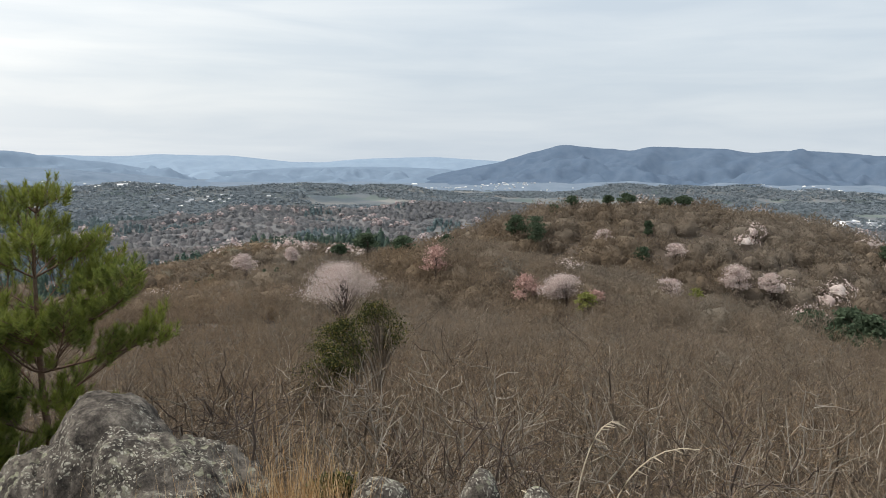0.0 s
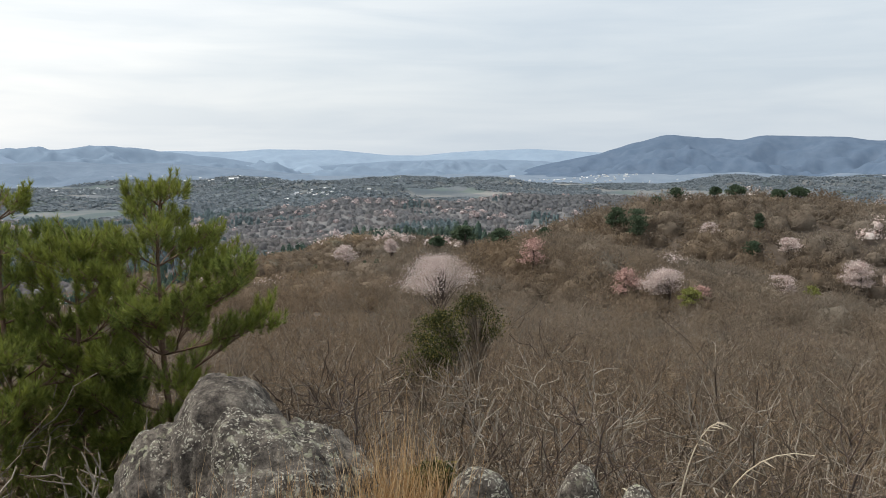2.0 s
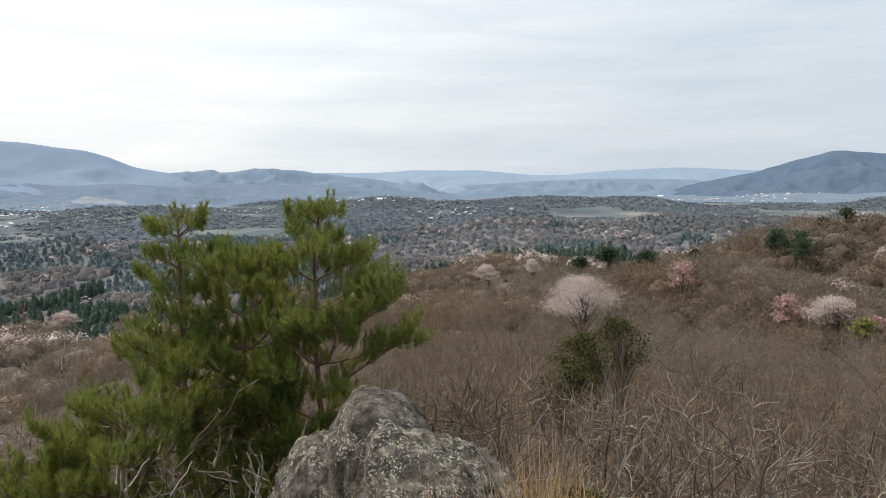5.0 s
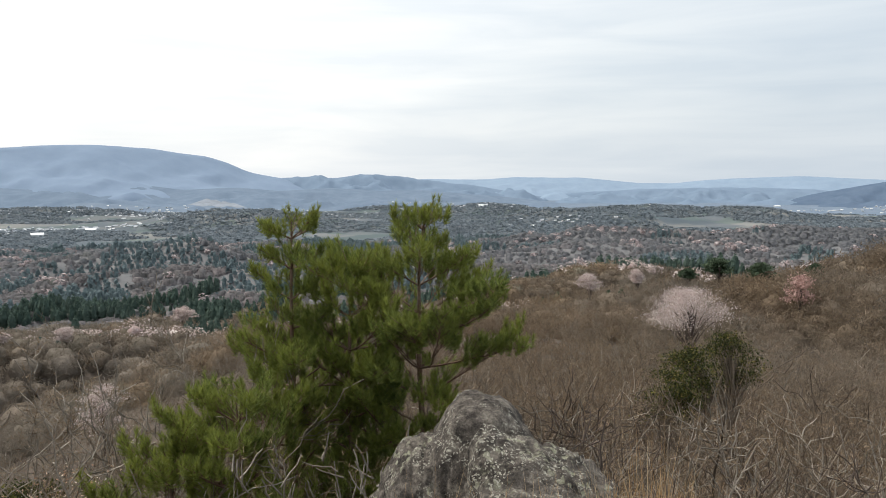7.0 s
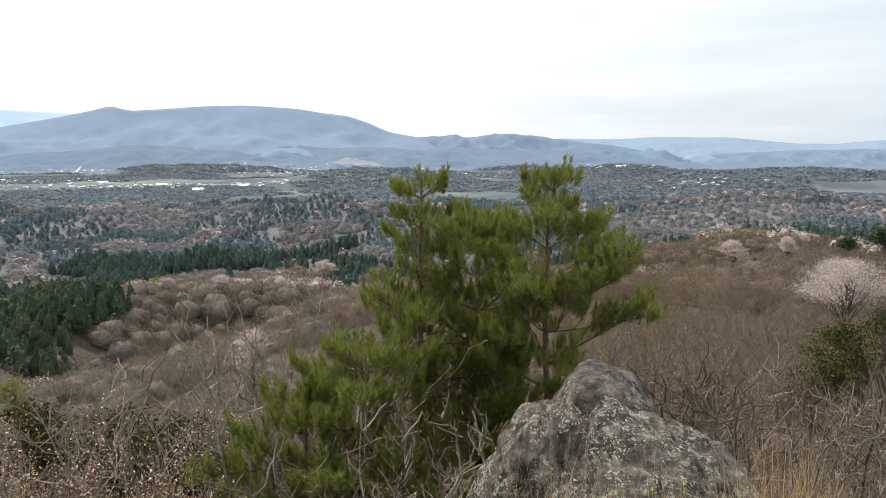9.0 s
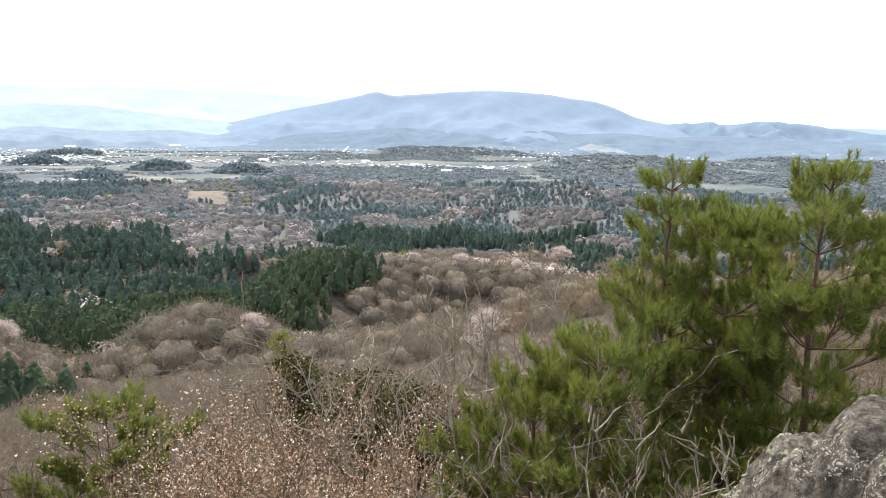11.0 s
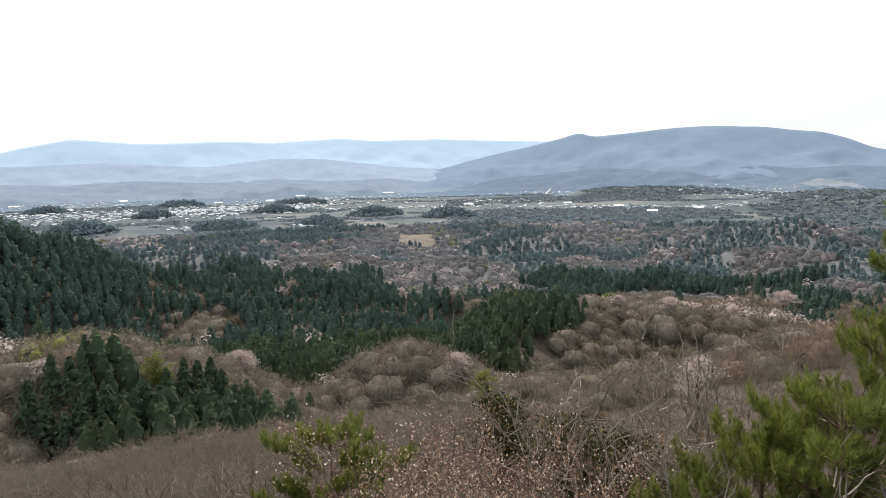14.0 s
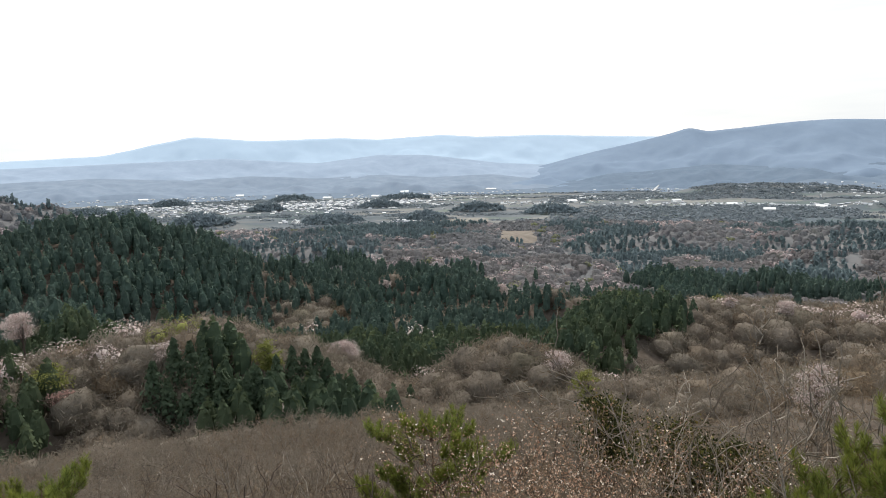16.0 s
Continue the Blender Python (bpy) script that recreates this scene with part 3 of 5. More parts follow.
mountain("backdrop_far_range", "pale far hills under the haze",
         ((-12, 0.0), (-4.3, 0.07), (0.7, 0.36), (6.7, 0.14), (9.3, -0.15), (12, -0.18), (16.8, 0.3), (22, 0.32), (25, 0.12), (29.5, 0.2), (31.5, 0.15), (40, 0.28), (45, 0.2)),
         4800, 700, backdrop_material("hazy_far_range_woods", (0.163, 0.216, 0.286), (0.207, 0.264, 0.330), 0.40), 0.4, 5)
mountain("backdrop_low_range", "low wooded hills in haze at the valley's end",
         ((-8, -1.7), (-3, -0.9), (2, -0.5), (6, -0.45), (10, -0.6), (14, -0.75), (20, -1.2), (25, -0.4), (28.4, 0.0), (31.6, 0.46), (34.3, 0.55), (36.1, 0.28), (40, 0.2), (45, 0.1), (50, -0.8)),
         4300, 700, backdrop_material("hazy_low_range_woods", (0.111, 0.153, 0.208), (0.157, 0.204, 0.264), 0.42), 1.1, 8)
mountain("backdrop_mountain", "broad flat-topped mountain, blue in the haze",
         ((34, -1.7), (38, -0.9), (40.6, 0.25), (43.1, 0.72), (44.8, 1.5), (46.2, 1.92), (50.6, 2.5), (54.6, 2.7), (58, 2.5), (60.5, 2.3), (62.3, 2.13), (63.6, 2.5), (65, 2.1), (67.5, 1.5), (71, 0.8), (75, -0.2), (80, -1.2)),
         4150, 900, backdrop_material("hazy_mountain_woods", (0.143, 0.187, 0.253), (0.172, 0.220, 0.285), 0.42), 0.4, 11)
mountain("backdrop_piedmont", "dim hazy wooded slopes at the foot of the mountain",
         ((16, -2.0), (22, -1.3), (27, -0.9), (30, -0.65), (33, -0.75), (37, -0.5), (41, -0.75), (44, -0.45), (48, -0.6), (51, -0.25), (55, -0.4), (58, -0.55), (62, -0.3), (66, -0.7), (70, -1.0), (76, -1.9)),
         3550, 780, backdrop_material("hazy_piedmont_woods", (0.093, 0.128, 0.174), (0.149, 0.187, 0.238), 0.38), 0.45, 23)
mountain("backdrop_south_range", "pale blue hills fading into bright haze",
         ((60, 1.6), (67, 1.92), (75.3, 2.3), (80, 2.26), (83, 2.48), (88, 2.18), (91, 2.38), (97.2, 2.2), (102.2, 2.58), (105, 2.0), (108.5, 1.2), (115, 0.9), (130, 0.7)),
         4700, 800, backdrop_material("hazy_south_range_woods", (0.27, 0.345, 0.43), (0.295, 0.372, 0.455), 0.52), 0.3, 14)
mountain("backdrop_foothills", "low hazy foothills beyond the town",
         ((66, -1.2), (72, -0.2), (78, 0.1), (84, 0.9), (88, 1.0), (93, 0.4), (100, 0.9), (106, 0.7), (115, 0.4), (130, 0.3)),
         4200, 700, backdrop_material("hazy_foothill_woods", (0.20, 0.25, 0.325), (0.26, 0.315, 0.39), 0.40), 0.3, 17)


mountain("backdrop_south_piedmont", "dim hazy wooded rises at the edge of the plain",
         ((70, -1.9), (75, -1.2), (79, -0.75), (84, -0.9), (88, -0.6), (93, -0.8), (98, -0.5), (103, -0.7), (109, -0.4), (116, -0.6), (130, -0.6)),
         3750, 600, backdrop_material("hazy_south_piedmont_woods", (0.135, 0.175, 0.23), (0.21, 0.25, 0.305), 0.38), 0.35, 29)


# ---- woods in the middle distance: uncountable trees ----
def scatter(r0, r1, spacing, seed, az0=-38.0, az1=120.0):
    g = np.random.default_rng(seed)
    bands = max(1, int((r1 - r0) / spacing))
    rows = []
    for i in range(bands):
        rm = r0 + (r1 - r0) * (i + 0.5) / bands
        q = max(1, int(radians(az1 - az0) * rm / spacing))
        rows.append(np.stack([rm + spacing * 0.5 * g.uniform(-1, 1, q), az0 + (az1 - az0) * (np.arange(q) + 0.5 + 0.45 * g.uniform(-1, 1, q) + 0.5 * (i % 2)) / q]))
    r, az = np.concatenate(rows, 1)
    x, y = -r * np.sin(np.radians(az)), r * np.cos(np.radians(az))
    return x, y, ground_z(x, y), r, az, g


# cedar plantations: bearing from and to, distance from and to
PLANTATIONS = ((65, 70.5, 590, 850), (52, 58, 520, 690), (45.5, 53, 700, 865), (65.5, 72.5, 790, 960), (59.5, 63.5, 500, 600), (38, 45, 560, 720), (30, 37, 500, 640), (26, 33, 690, 860),
               (19, 25, 430, 540), (13, 18, 480, 580), (7, 12, 600, 690), (-3.5, 1.5, 700, 760), (14, 23, 890, 1020), (3, 9, 970, 1090), (82, 86, 430, 480), (95, 102, 480, 640), (77, 81, 640, 780), (86, 92, 660, 760), (70, 74, 640, 760))


def conifer_share(x, y, r, az):
    """Where dark cedars stand: the cool valley slopes and patches over the hills."""
    ragged = fbm(x / 48.0, y / 48.0 + 3, 3, 4)
    # plantations and stray patches over the farther hills
    p = smooth01(0.10, 0.16, fbm(x / 120.0 + 40, y / 120.0, 3, 21) + 0.4 * fbm(x / 38.0 + 9, y / 38.0, 2, 23)) * 0.9
    for a0, a1, r0, r1 in PLANTATIONS:
        u = np.abs(az - 0.5 * (a0 + a1)) / (0.5 * (a1 - a0)) + 1.1 * ragged
        v = np.abs(r - 0.5 * (r0 + r1)) / (0.5 * (r1 - r0)) + 0.9 * fbm(x / 40.0 + 7, y / 40.0, 3, 24)
        p = np.maximum(p, 0.96 * (1 - smooth01(0.92, 1.05, np.maximum(u, v))))
    p = p * smooth01(330, 430, r)
    # the cedar hill and the deep valley in front of the pink hills
    edge = r + 60 * ragged
    reach = np.interp(az, (70, 76, 80, 84, 88, 95, 100, 104, 107), (330, 345, 400, 415, 420, 425, 400, 440, 470))
    start = np.interp(az, (70, 75, 82, 90, 98, 110, 120), (262, 205, 188, 178, 196, 196, 200))
    valley = smooth01(66, 71, az + 8 * ragged) * smooth01(start, start + 10, edge) * (1 - smooth01(reach, reach + 14, edge))
    open_ = 1 - 0.93 * smooth01(0.10, 0.17, fbm(x / 34.0 + 5, y / 34.0, 2, 51) - 0.6 * smooth01(97, 102, az))
    p = np.maximum(p, valley * 0.98 * open_)
    # the flank of the nearer spur
    flank = smooth01(62.0, 64.5, az + 7 * ragged) * (1 - smooth01(74.5, 76, az)) * smooth01(192, 200, r) * (1 - smooth01(250, 275, edge))
    p = np.maximum(p, flank * 0.97)
    # clumps on the near slopes
    near = smooth01(0.12, 0.17, fbm(x / 22.0 + 3, y / 22.0, 2, 52)) * smooth01(84, 90, az) * smooth01(112, 120, r) * (1 - smooth01(150, 160, r))
    p = np.maximum(p, near * 0.9)
    p = np.where((az < 63) & (r < 420), p * 0.0 + 0.9 * smooth01(0.16, 0.22, fbm(x / 60.0 + 4, y / 60.0, 3, 15)) * smooth01(25, 32, az) * smooth01(290, 320, r), p)
    return np.where(r > 1500, np.maximum(p, 0.6), p)


def dome_points(x, y, z, h, rad, count, g):
    """Points and outward directions over lumpy domed crowns."""
    k = len(x)
    th = g.uniform(0, 2 * math.pi, (k, count))
    el = np.arcsin(g.uniform(-0.25, 1, (k, count)))
    q = (1 + 0.20 * np.sin(3 * th + x[:, None]) * np.cos(el) + 0.10 * np.sin(6 * th + y[:, None]) + 0.10 * np.cos(5 * el + x[:, None])) * g.uniform(0.86, 1.06, (k, count))
    d = np.stack([np.cos(el) * np.cos(th), np.cos(el) * np.sin(th), np.sin(el)], -1)
    c = np.stack([x, y, z + h * 0.5], -1)[:, None]
    sc = np.stack([rad, rad, h * 0.5], -1)[:, None]
    return (c + d * q[..., None] * sc).reshape(-1, 3), (d / sc * rad[:, None, None]).reshape(-1, 3)


def add_domes(soup, x, y, z, h, rad, g, rings=3, around=8, low=-0.35):
    """Lumpy crown bodies, one to a tree."""
    k = len(x)
    el = np.linspace(low, 1.05, rings)
    th = np.arange(around) * 2 * math.pi / around
    ee, tt = np.meshgrid(el, th, indexing="ij")
    q = g.uniform(0.78, 1.15, (k, rings * around))
    d = np.stack([np.cos(ee) * np.cos(tt), np.cos(ee) * np.sin(tt), np.sin(ee)], -1).reshape(1, -1, 3)
    v = d * q[..., None] * np.stack([rad, rad, h * 0.5], -1)[:, None]
    v = np.concatenate([v, np.stack([g.normal(size=k) * rad * 0.1, g.normal(size=k) * rad * 0.1, h * 0.5], -1)[:, None]], 1)
    v = v + np.stack([x, y, z + h * 0.5], -1)[:, None]
    f = []
    for i in range(rings - 1):
        for j in range(around):
            a, b = i * around + j, i * around + (j + 1) % around
            f += [(a, b, b + around), (a, b + around, a + around)]
    top = rings * around
    f += [((rings - 1) * around + j, (rings - 1) * around + (j + 1) % around, top) for j in range(around)]
    n = top + 1
    soup.add(v.reshape(-1, 3), (np.array(f)[None] + (np.arange(k) * n)[:, None, None]).reshape(-1, 3))
    return n


def twig_crowns(soup, x, y, z, h, rad, core, twigs, width, g):
    """Bare domed crowns: a dim body of massed twigs under a coat of fine twigs that rise and spread. Returns the corners that a body takes."""
    n = add_domes(soup, x, y, z, h * (0.30 + 0.78 * core), rad * core, g, 4, 9, -0.6)
    tip, out = dome_points(x, y, z + h * 0.08, h * 0.92, rad, twigs, g)
    c = np.repeat(np.stack([x, y, z + h * 0.4], -1), twigs, axis=0)
    tip = c + (tip - c) * g.uniform(0.78, 1.02, (len(tip), 1))
    out = out / (np.linalg.norm(out, axis=1)[:, None] + 1e-9)
    way = out * 0.45 + np.array((0, 0, 0.40)) + g.normal(size=tip.shape) * 0.62
    way /= np.linalg.norm(way, axis=1)[:, None]
    ln = np.repeat(rad, twigs)[:, None] * g.uniform(0.10, 0.28, (len(tip), 1))
    soup.blades(tip - way * ln * 0.6, tip + way * ln * 0.4, np.repeat(width, twigs) * g.uniform(0.6, 1.5, len(tip)))
    return n


# fields and clearings: bearing from and to, distance from and to, name, label
CLEARINGS = (
    (75.3, 78.2, 980, 1180, "field", "dry brown terraced field in a side valley"),
    (79.2, 84.5, 1330, 1480, "field", "pale stubble field at the edge of the plain"),
    (2.6, 5.2, 905, 960, "field", "pale stubble clearing between wooded hills"),
    (-3.0, 0.4, 760, 850, "field", "light green meadow between wooded hills"),
    (8.0, 10.4, 870, 930, "field", "narrow pale clearing on a wooded hill"),
    (-3.6, -1.0, 330, 380, "field", "pale green clearing by the valley"),
)


def clear_of(x, y, r, az):
    ok = np.ones(len(x), bool)
    for a0, a1, r0, r1, _, _ in CLEARINGS:
        ok &= ~((az > a0) & (az < a1) & (r > r0 - 8) & (r < r1))
    return ok


def woods():
    # bare oaks of the nearer slopes, then those of the hills beyond
    for r0, r1, gap, seed, lobes, twigs in ((112, 200, 5.0, 35, 1, 620), (200, 430, 6.4, 32, 1, 290), (430, 760, 6.6, 33, 0, 26), (760, 1300, 8.6, 34, 0, 11)):
        x, y, z, r, az, g = scatter(r0, r1, gap, seed)
        size = np.interp(r, (52, 110, 170, 429, 430, 760, 1300), (0.70, 0.95, 1.2, 1.4, 1.15, 1.25, 1.55)) * np.where(r > 430, g.uniform(0.7, 1.35, len(x)), g.uniform(0.65, 1.0, len(x)) + 0.5 * g.uniform(0, 1, len(x)) ** 3)
        ok = clear_of(x, y, r, az)
        cone = g.uniform(size=len(x)) < conifer_share(x, y, r, az)
        kind = g.uniform(size=len(x))
        bare = ~cone & ok
        pink = smooth01(0.06, 0.22, fbm(x / 90.0, y / 90.0 + 7, 2, 44) + 0.12 * smooth01(72, 80, az) * smooth01(400, 450, r) * (1 - smooth01(640, 700, r)))
        cherry = bare & (kind < np.where(r > 430, 0.02, 0.008) + 0.16 * pink) & (r > 150)
        leafy = bare & ~cherry & (kind > 0.985) & (r > 150) & (az > 60)
        plainly = bare & ~cherry & ~leafy
        h, rad = 7.0 * size, (4.8 if r0 < 400 else 4.4) * size
        z = z - (0.36 if r0 < 400 else 0.58) * h
        px = r / 1240.0
        # beyond 400 m the crowns switch to colours with haze mixed in
        for m, mat, nm, lab in ((plainly, "bare" if r0 < 400 else "hazy_hill_bare" if r0 < 700 else "hazy_far_bare", "bare_woodland", "bare brown spring woods covering the slopes"),
                                (cherry, "blossom" if r0 < 400 else "hazy_blossom", "cherry_woodland", "pale pink wild cherries scattered through the woods"),
                                (leafy, "fresh" if r0 < 400 else "hazy_fresh", "fresh_green_trees", "yellow-green trees in first leaf among the woods")):
            if not m.any():
                continue
            s = Soup()
            k = int(m.sum())
            t = g.uniform(0, 0.5, k) + 0.5 * (g.uniform(size=k) < 0.1 + 0.8 * smooth01(35, 60, az[m])) if r0 < 400 else g.uniform(0, 1, k)
            t = np.where((az[m] < 0) & (r[m] > 180), t * 0.35, t)
            if "bare" in mat:
                if lobes:
                    c = twig_crowns(s, x[m], y[m], z[m], h[m], rad[m], np.where(az[m] < 12, 0.58, 0.72), twigs, px[m] * 1.6, g)
                    tv = [np.repeat(t, c), np.repeat(t, twigs * 3)]
                else:
                    c = add_domes(s, x[m], y[m], z[m], h[m] * 0.9, rad[m] * 1.0, g, 2, 6, -0.3)
                    tip, d = dome_points(x[m], y[m], z[m], h[m], rad[m] * 1.06, twigs, g)
                    s.shell(tip, d * 0.7 + np.array((0, 0, 0.5)), np.repeat(px[m] * (2.6 if r0 < 700 else 3.2), twigs))
                    tv = [np.repeat(t, c), np.repeat(t, 3 * twigs)]
            else:
                c = add_domes(s, x[m], y[m], z[m] + h[m] * 0.45, h[m] * 0.45, rad[m] * 0.35, g, 3, 7)
                q = 480 if r0 < 180 else 230 if r0 < 400 else 30
                s.shell(*dome_points(x[m], y[m], z[m] + h[m] * 0.34, h[m] * 0.74, rad[m] * 0.85, q, g), np.repeat(px[m] * (2.3 if r0 < 400 else 3.4), q))
                tv = [np.repeat(t, c), np.repeat(t, 3 * q)]
            tagged(new(nm, s.mesh(nm, M[mat], True, np.concatenate(tv))), lab, "woods", kind="stuff")
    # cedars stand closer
    # the two outer rings wear cedar colours with haze added
    for r0, r1, gap, seed, facets, mat in ((112, 280, 3.3, 41, 64, "cedar"), (280, 540, 4.2, 45, 34, "hazy_mid_cedar"), (540, 1300, 7.0, 42, 9, "hazy_far_cedar")):
        x, y, z, r, az, g = scatter(r0, r1, gap, seed)
        m = (g.uniform(size=len(x)) < conifer_share(x, y, r, az)) & clear_of(x, y, r, az)
        size = g.uniform(0.65, 1.25, len(x)) * np.interp(r, (120, 540, 541, 1300), (0.9, 1.05, 0.95, 1.2)) * (1 + 0.5 * fbm(x / 20.0, y / 20.0, 2, 91))
        hh, rd = (9.5 if r0 < 500 else 7.0) * size[m], (2.3 if r0 < 500 else 2.9) * size[m]
        k = int(m.sum())
        u = g.uniform(0.0, 1, (k, facets)) ** 0.75
        th = g.uniform(0, 2 * math.pi, (k, facets))
        tier = 1 + 0.22 * np.sin(u * 26 + g.uniform(0, 6, (k, 1)) + 2 * np.sin(th * 2))
        q = rd[:, None] * ((1 - u ** 1.6) ** 0.75 * g.uniform(0.7, 1.1, (k, facets)) * tier + 0.03)
        pt = np.stack([x[m][:, None] + q * np.cos(th), y[m][:, None] + q * np.sin(th), z[m][:, None] + hh[:, None] * (0.10 + 0.90 * u)], -1).reshape(-1, 3)
        d = np.stack([np.cos(th), np.sin(th), np.full_like(th, 0.6)], -1).reshape(-1, 3)
        s = Soup()
        s.shell(pt, d, np.repeat(rd, facets) * (0.34 if facets > 60 else 0.40 if facets > 20 else 0.75))
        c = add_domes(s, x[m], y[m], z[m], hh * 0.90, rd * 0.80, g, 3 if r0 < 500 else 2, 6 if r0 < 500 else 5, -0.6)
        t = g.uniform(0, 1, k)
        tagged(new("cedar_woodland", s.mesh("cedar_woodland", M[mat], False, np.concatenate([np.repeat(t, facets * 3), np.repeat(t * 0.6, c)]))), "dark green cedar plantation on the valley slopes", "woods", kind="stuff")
    # copses and hedgerows of the plain
    x, y, z, r, az, g = scatter(1300, 2750, 16.0, 43)
    hilly = smooth01(1350, 1600, r) * (1 - smooth01(66, 76, az)) * 0.42
    m = (fbm(x / 300.0 + 5, y / 300.0, 3, 71) + hilly * (0.4 + 2.0 * np.clip(fbm(x / 420.0 + 1.3, y / 420.0 + 7.7, 4, 33), 0, 1)) > np.interp(r, (1300, 1700, 2600, 3500), (-0.02, 0.07, 0.10, 0.20))) & clear_of(x, y, r, az) & (r < 2700) & ((az < 74) | (r < 1400))
    for ha, hr, _, _, _ in KNOLLS:
        c = bearing(ha, hr)
        m |= (x - c.x) ** 2 + (y - c.y) ** 2 < 75 ** 2
    belt = fbm(np.radians(az) * r / 420.0 + 3, r / 80.0, 4, 88)
    m |= (az >= 74) & (r > 1560) & (r < 2700) & (belt > 0.05)
    s = Soup()
    k = int(m.sum())
    h = g.uniform(5, 10, k) * np.where(az[m] > 74, 0.8, 1.0)
    s.shell(*dome_points(x[m], y[m], z[m] - 2.5, h * 0.72, h * 1.6, 12, g), np.repeat(h * 0.8, 12))
    kn = Soup()
    for ha, hr, wa, wr in ((102, 1480, 60, 45), (92, 1460, 65, 40), (84.5, 1480, 45, 35), (107, 1700, 40, 40), (97, 1900, 50, 30), (88, 1960, 60, 30), (80, 1700, 70, 30), (110, 2100, 70, 40), (74, 1560, 60, 40), (86, 2450, 90, 40), (95, 2550, 80, 40), (104, 2400, 60, 35)):
        th, q = g.uniform(0, 2 * math.pi, 170), np.sqrt(g.uniform(0, 1, 170))
        c, u = bearing(ha, hr), bearing(ha, 1.0)
        a_, b_ = q * np.cos(th) * wa, q * np.sin(th) * wr
        px, py = c.x + u.y * a_ + u.x * b_, c.y - u.x * a_ + u.y * b_
        hh = g.uniform(6, 10, 170) + 17 * (1 - q * q)
        kn.shell(*dome_points(px, py, ground_z(px, py) - 1, hh, np.full(170, 6.5), 14, g), np.full(170 * 14, 4.2))
    # knolls and copses: the blue in their colour is distance haze
    tagged(new("wooded_knolls", kn.mesh("wooded_knolls", M["hazy_knoll"])), "dark wooded knolls standing in the plain", "woods", kind="stuff")
    tagged(new("copses", s.mesh("copses", M["hazy_copse"])), "dark copses and hedgerows on the valley floor", "woods", kind="stuff")


woods()


def clearings():
    cols = {"brown": (0.19, 0.165, 0.14), "pale": (0.21, 0.20, 0.178), "green": (0.14, 0.165, 0.10)}
    for a0, a1, r0, r1, nm, lab in CLEARINGS:
        c = cols["brown" if "brown" in lab else "green" if "green" in lab else "pale"]
        m, n, l, p = blank("field_soil", 0.95, 0.1)
        co = n.new("ShaderNodeTexCoord").outputs["Object"]
        k = ramp_of(n, ((0.35, tuple(q * 0.8 for q in c)), (0.65, tuple(q * 1.15 for q in c))))
        l.new(noise_of(n, l, co, 0.06, 6), k.inputs[0])
        l.new(k.outputs[0], p.inputs["Base Color"])
        aa, rr = np.meshgrid(np.radians(np.linspace(a0, a1, 24)), np.linspace(r0, r1, 24), indexing="ij")
        rr = rr + (r1 - r0) * 0.12 * fbm(aa * 60, rr / 60.0, 2, 5)
        x, y = -rr * np.sin(aa), rr * np.cos(aa)
        i, j = np.meshgrid(np.arange(23), np.arange(23), indexing="ij")
        f = np.stack([i * 24 + j, i * 24 + j + 1, (i + 1) * 24 + j + 1, (i + 1) * 24 + j], -1).reshape(-1, 4)
        tagged(new(nm, raw_mesh(nm, np.stack([x, y, ground_z(x, y) + 0.8], -1).reshape(-1, 3), f, m, True)), lab, "field", kind="structure")


clearings()


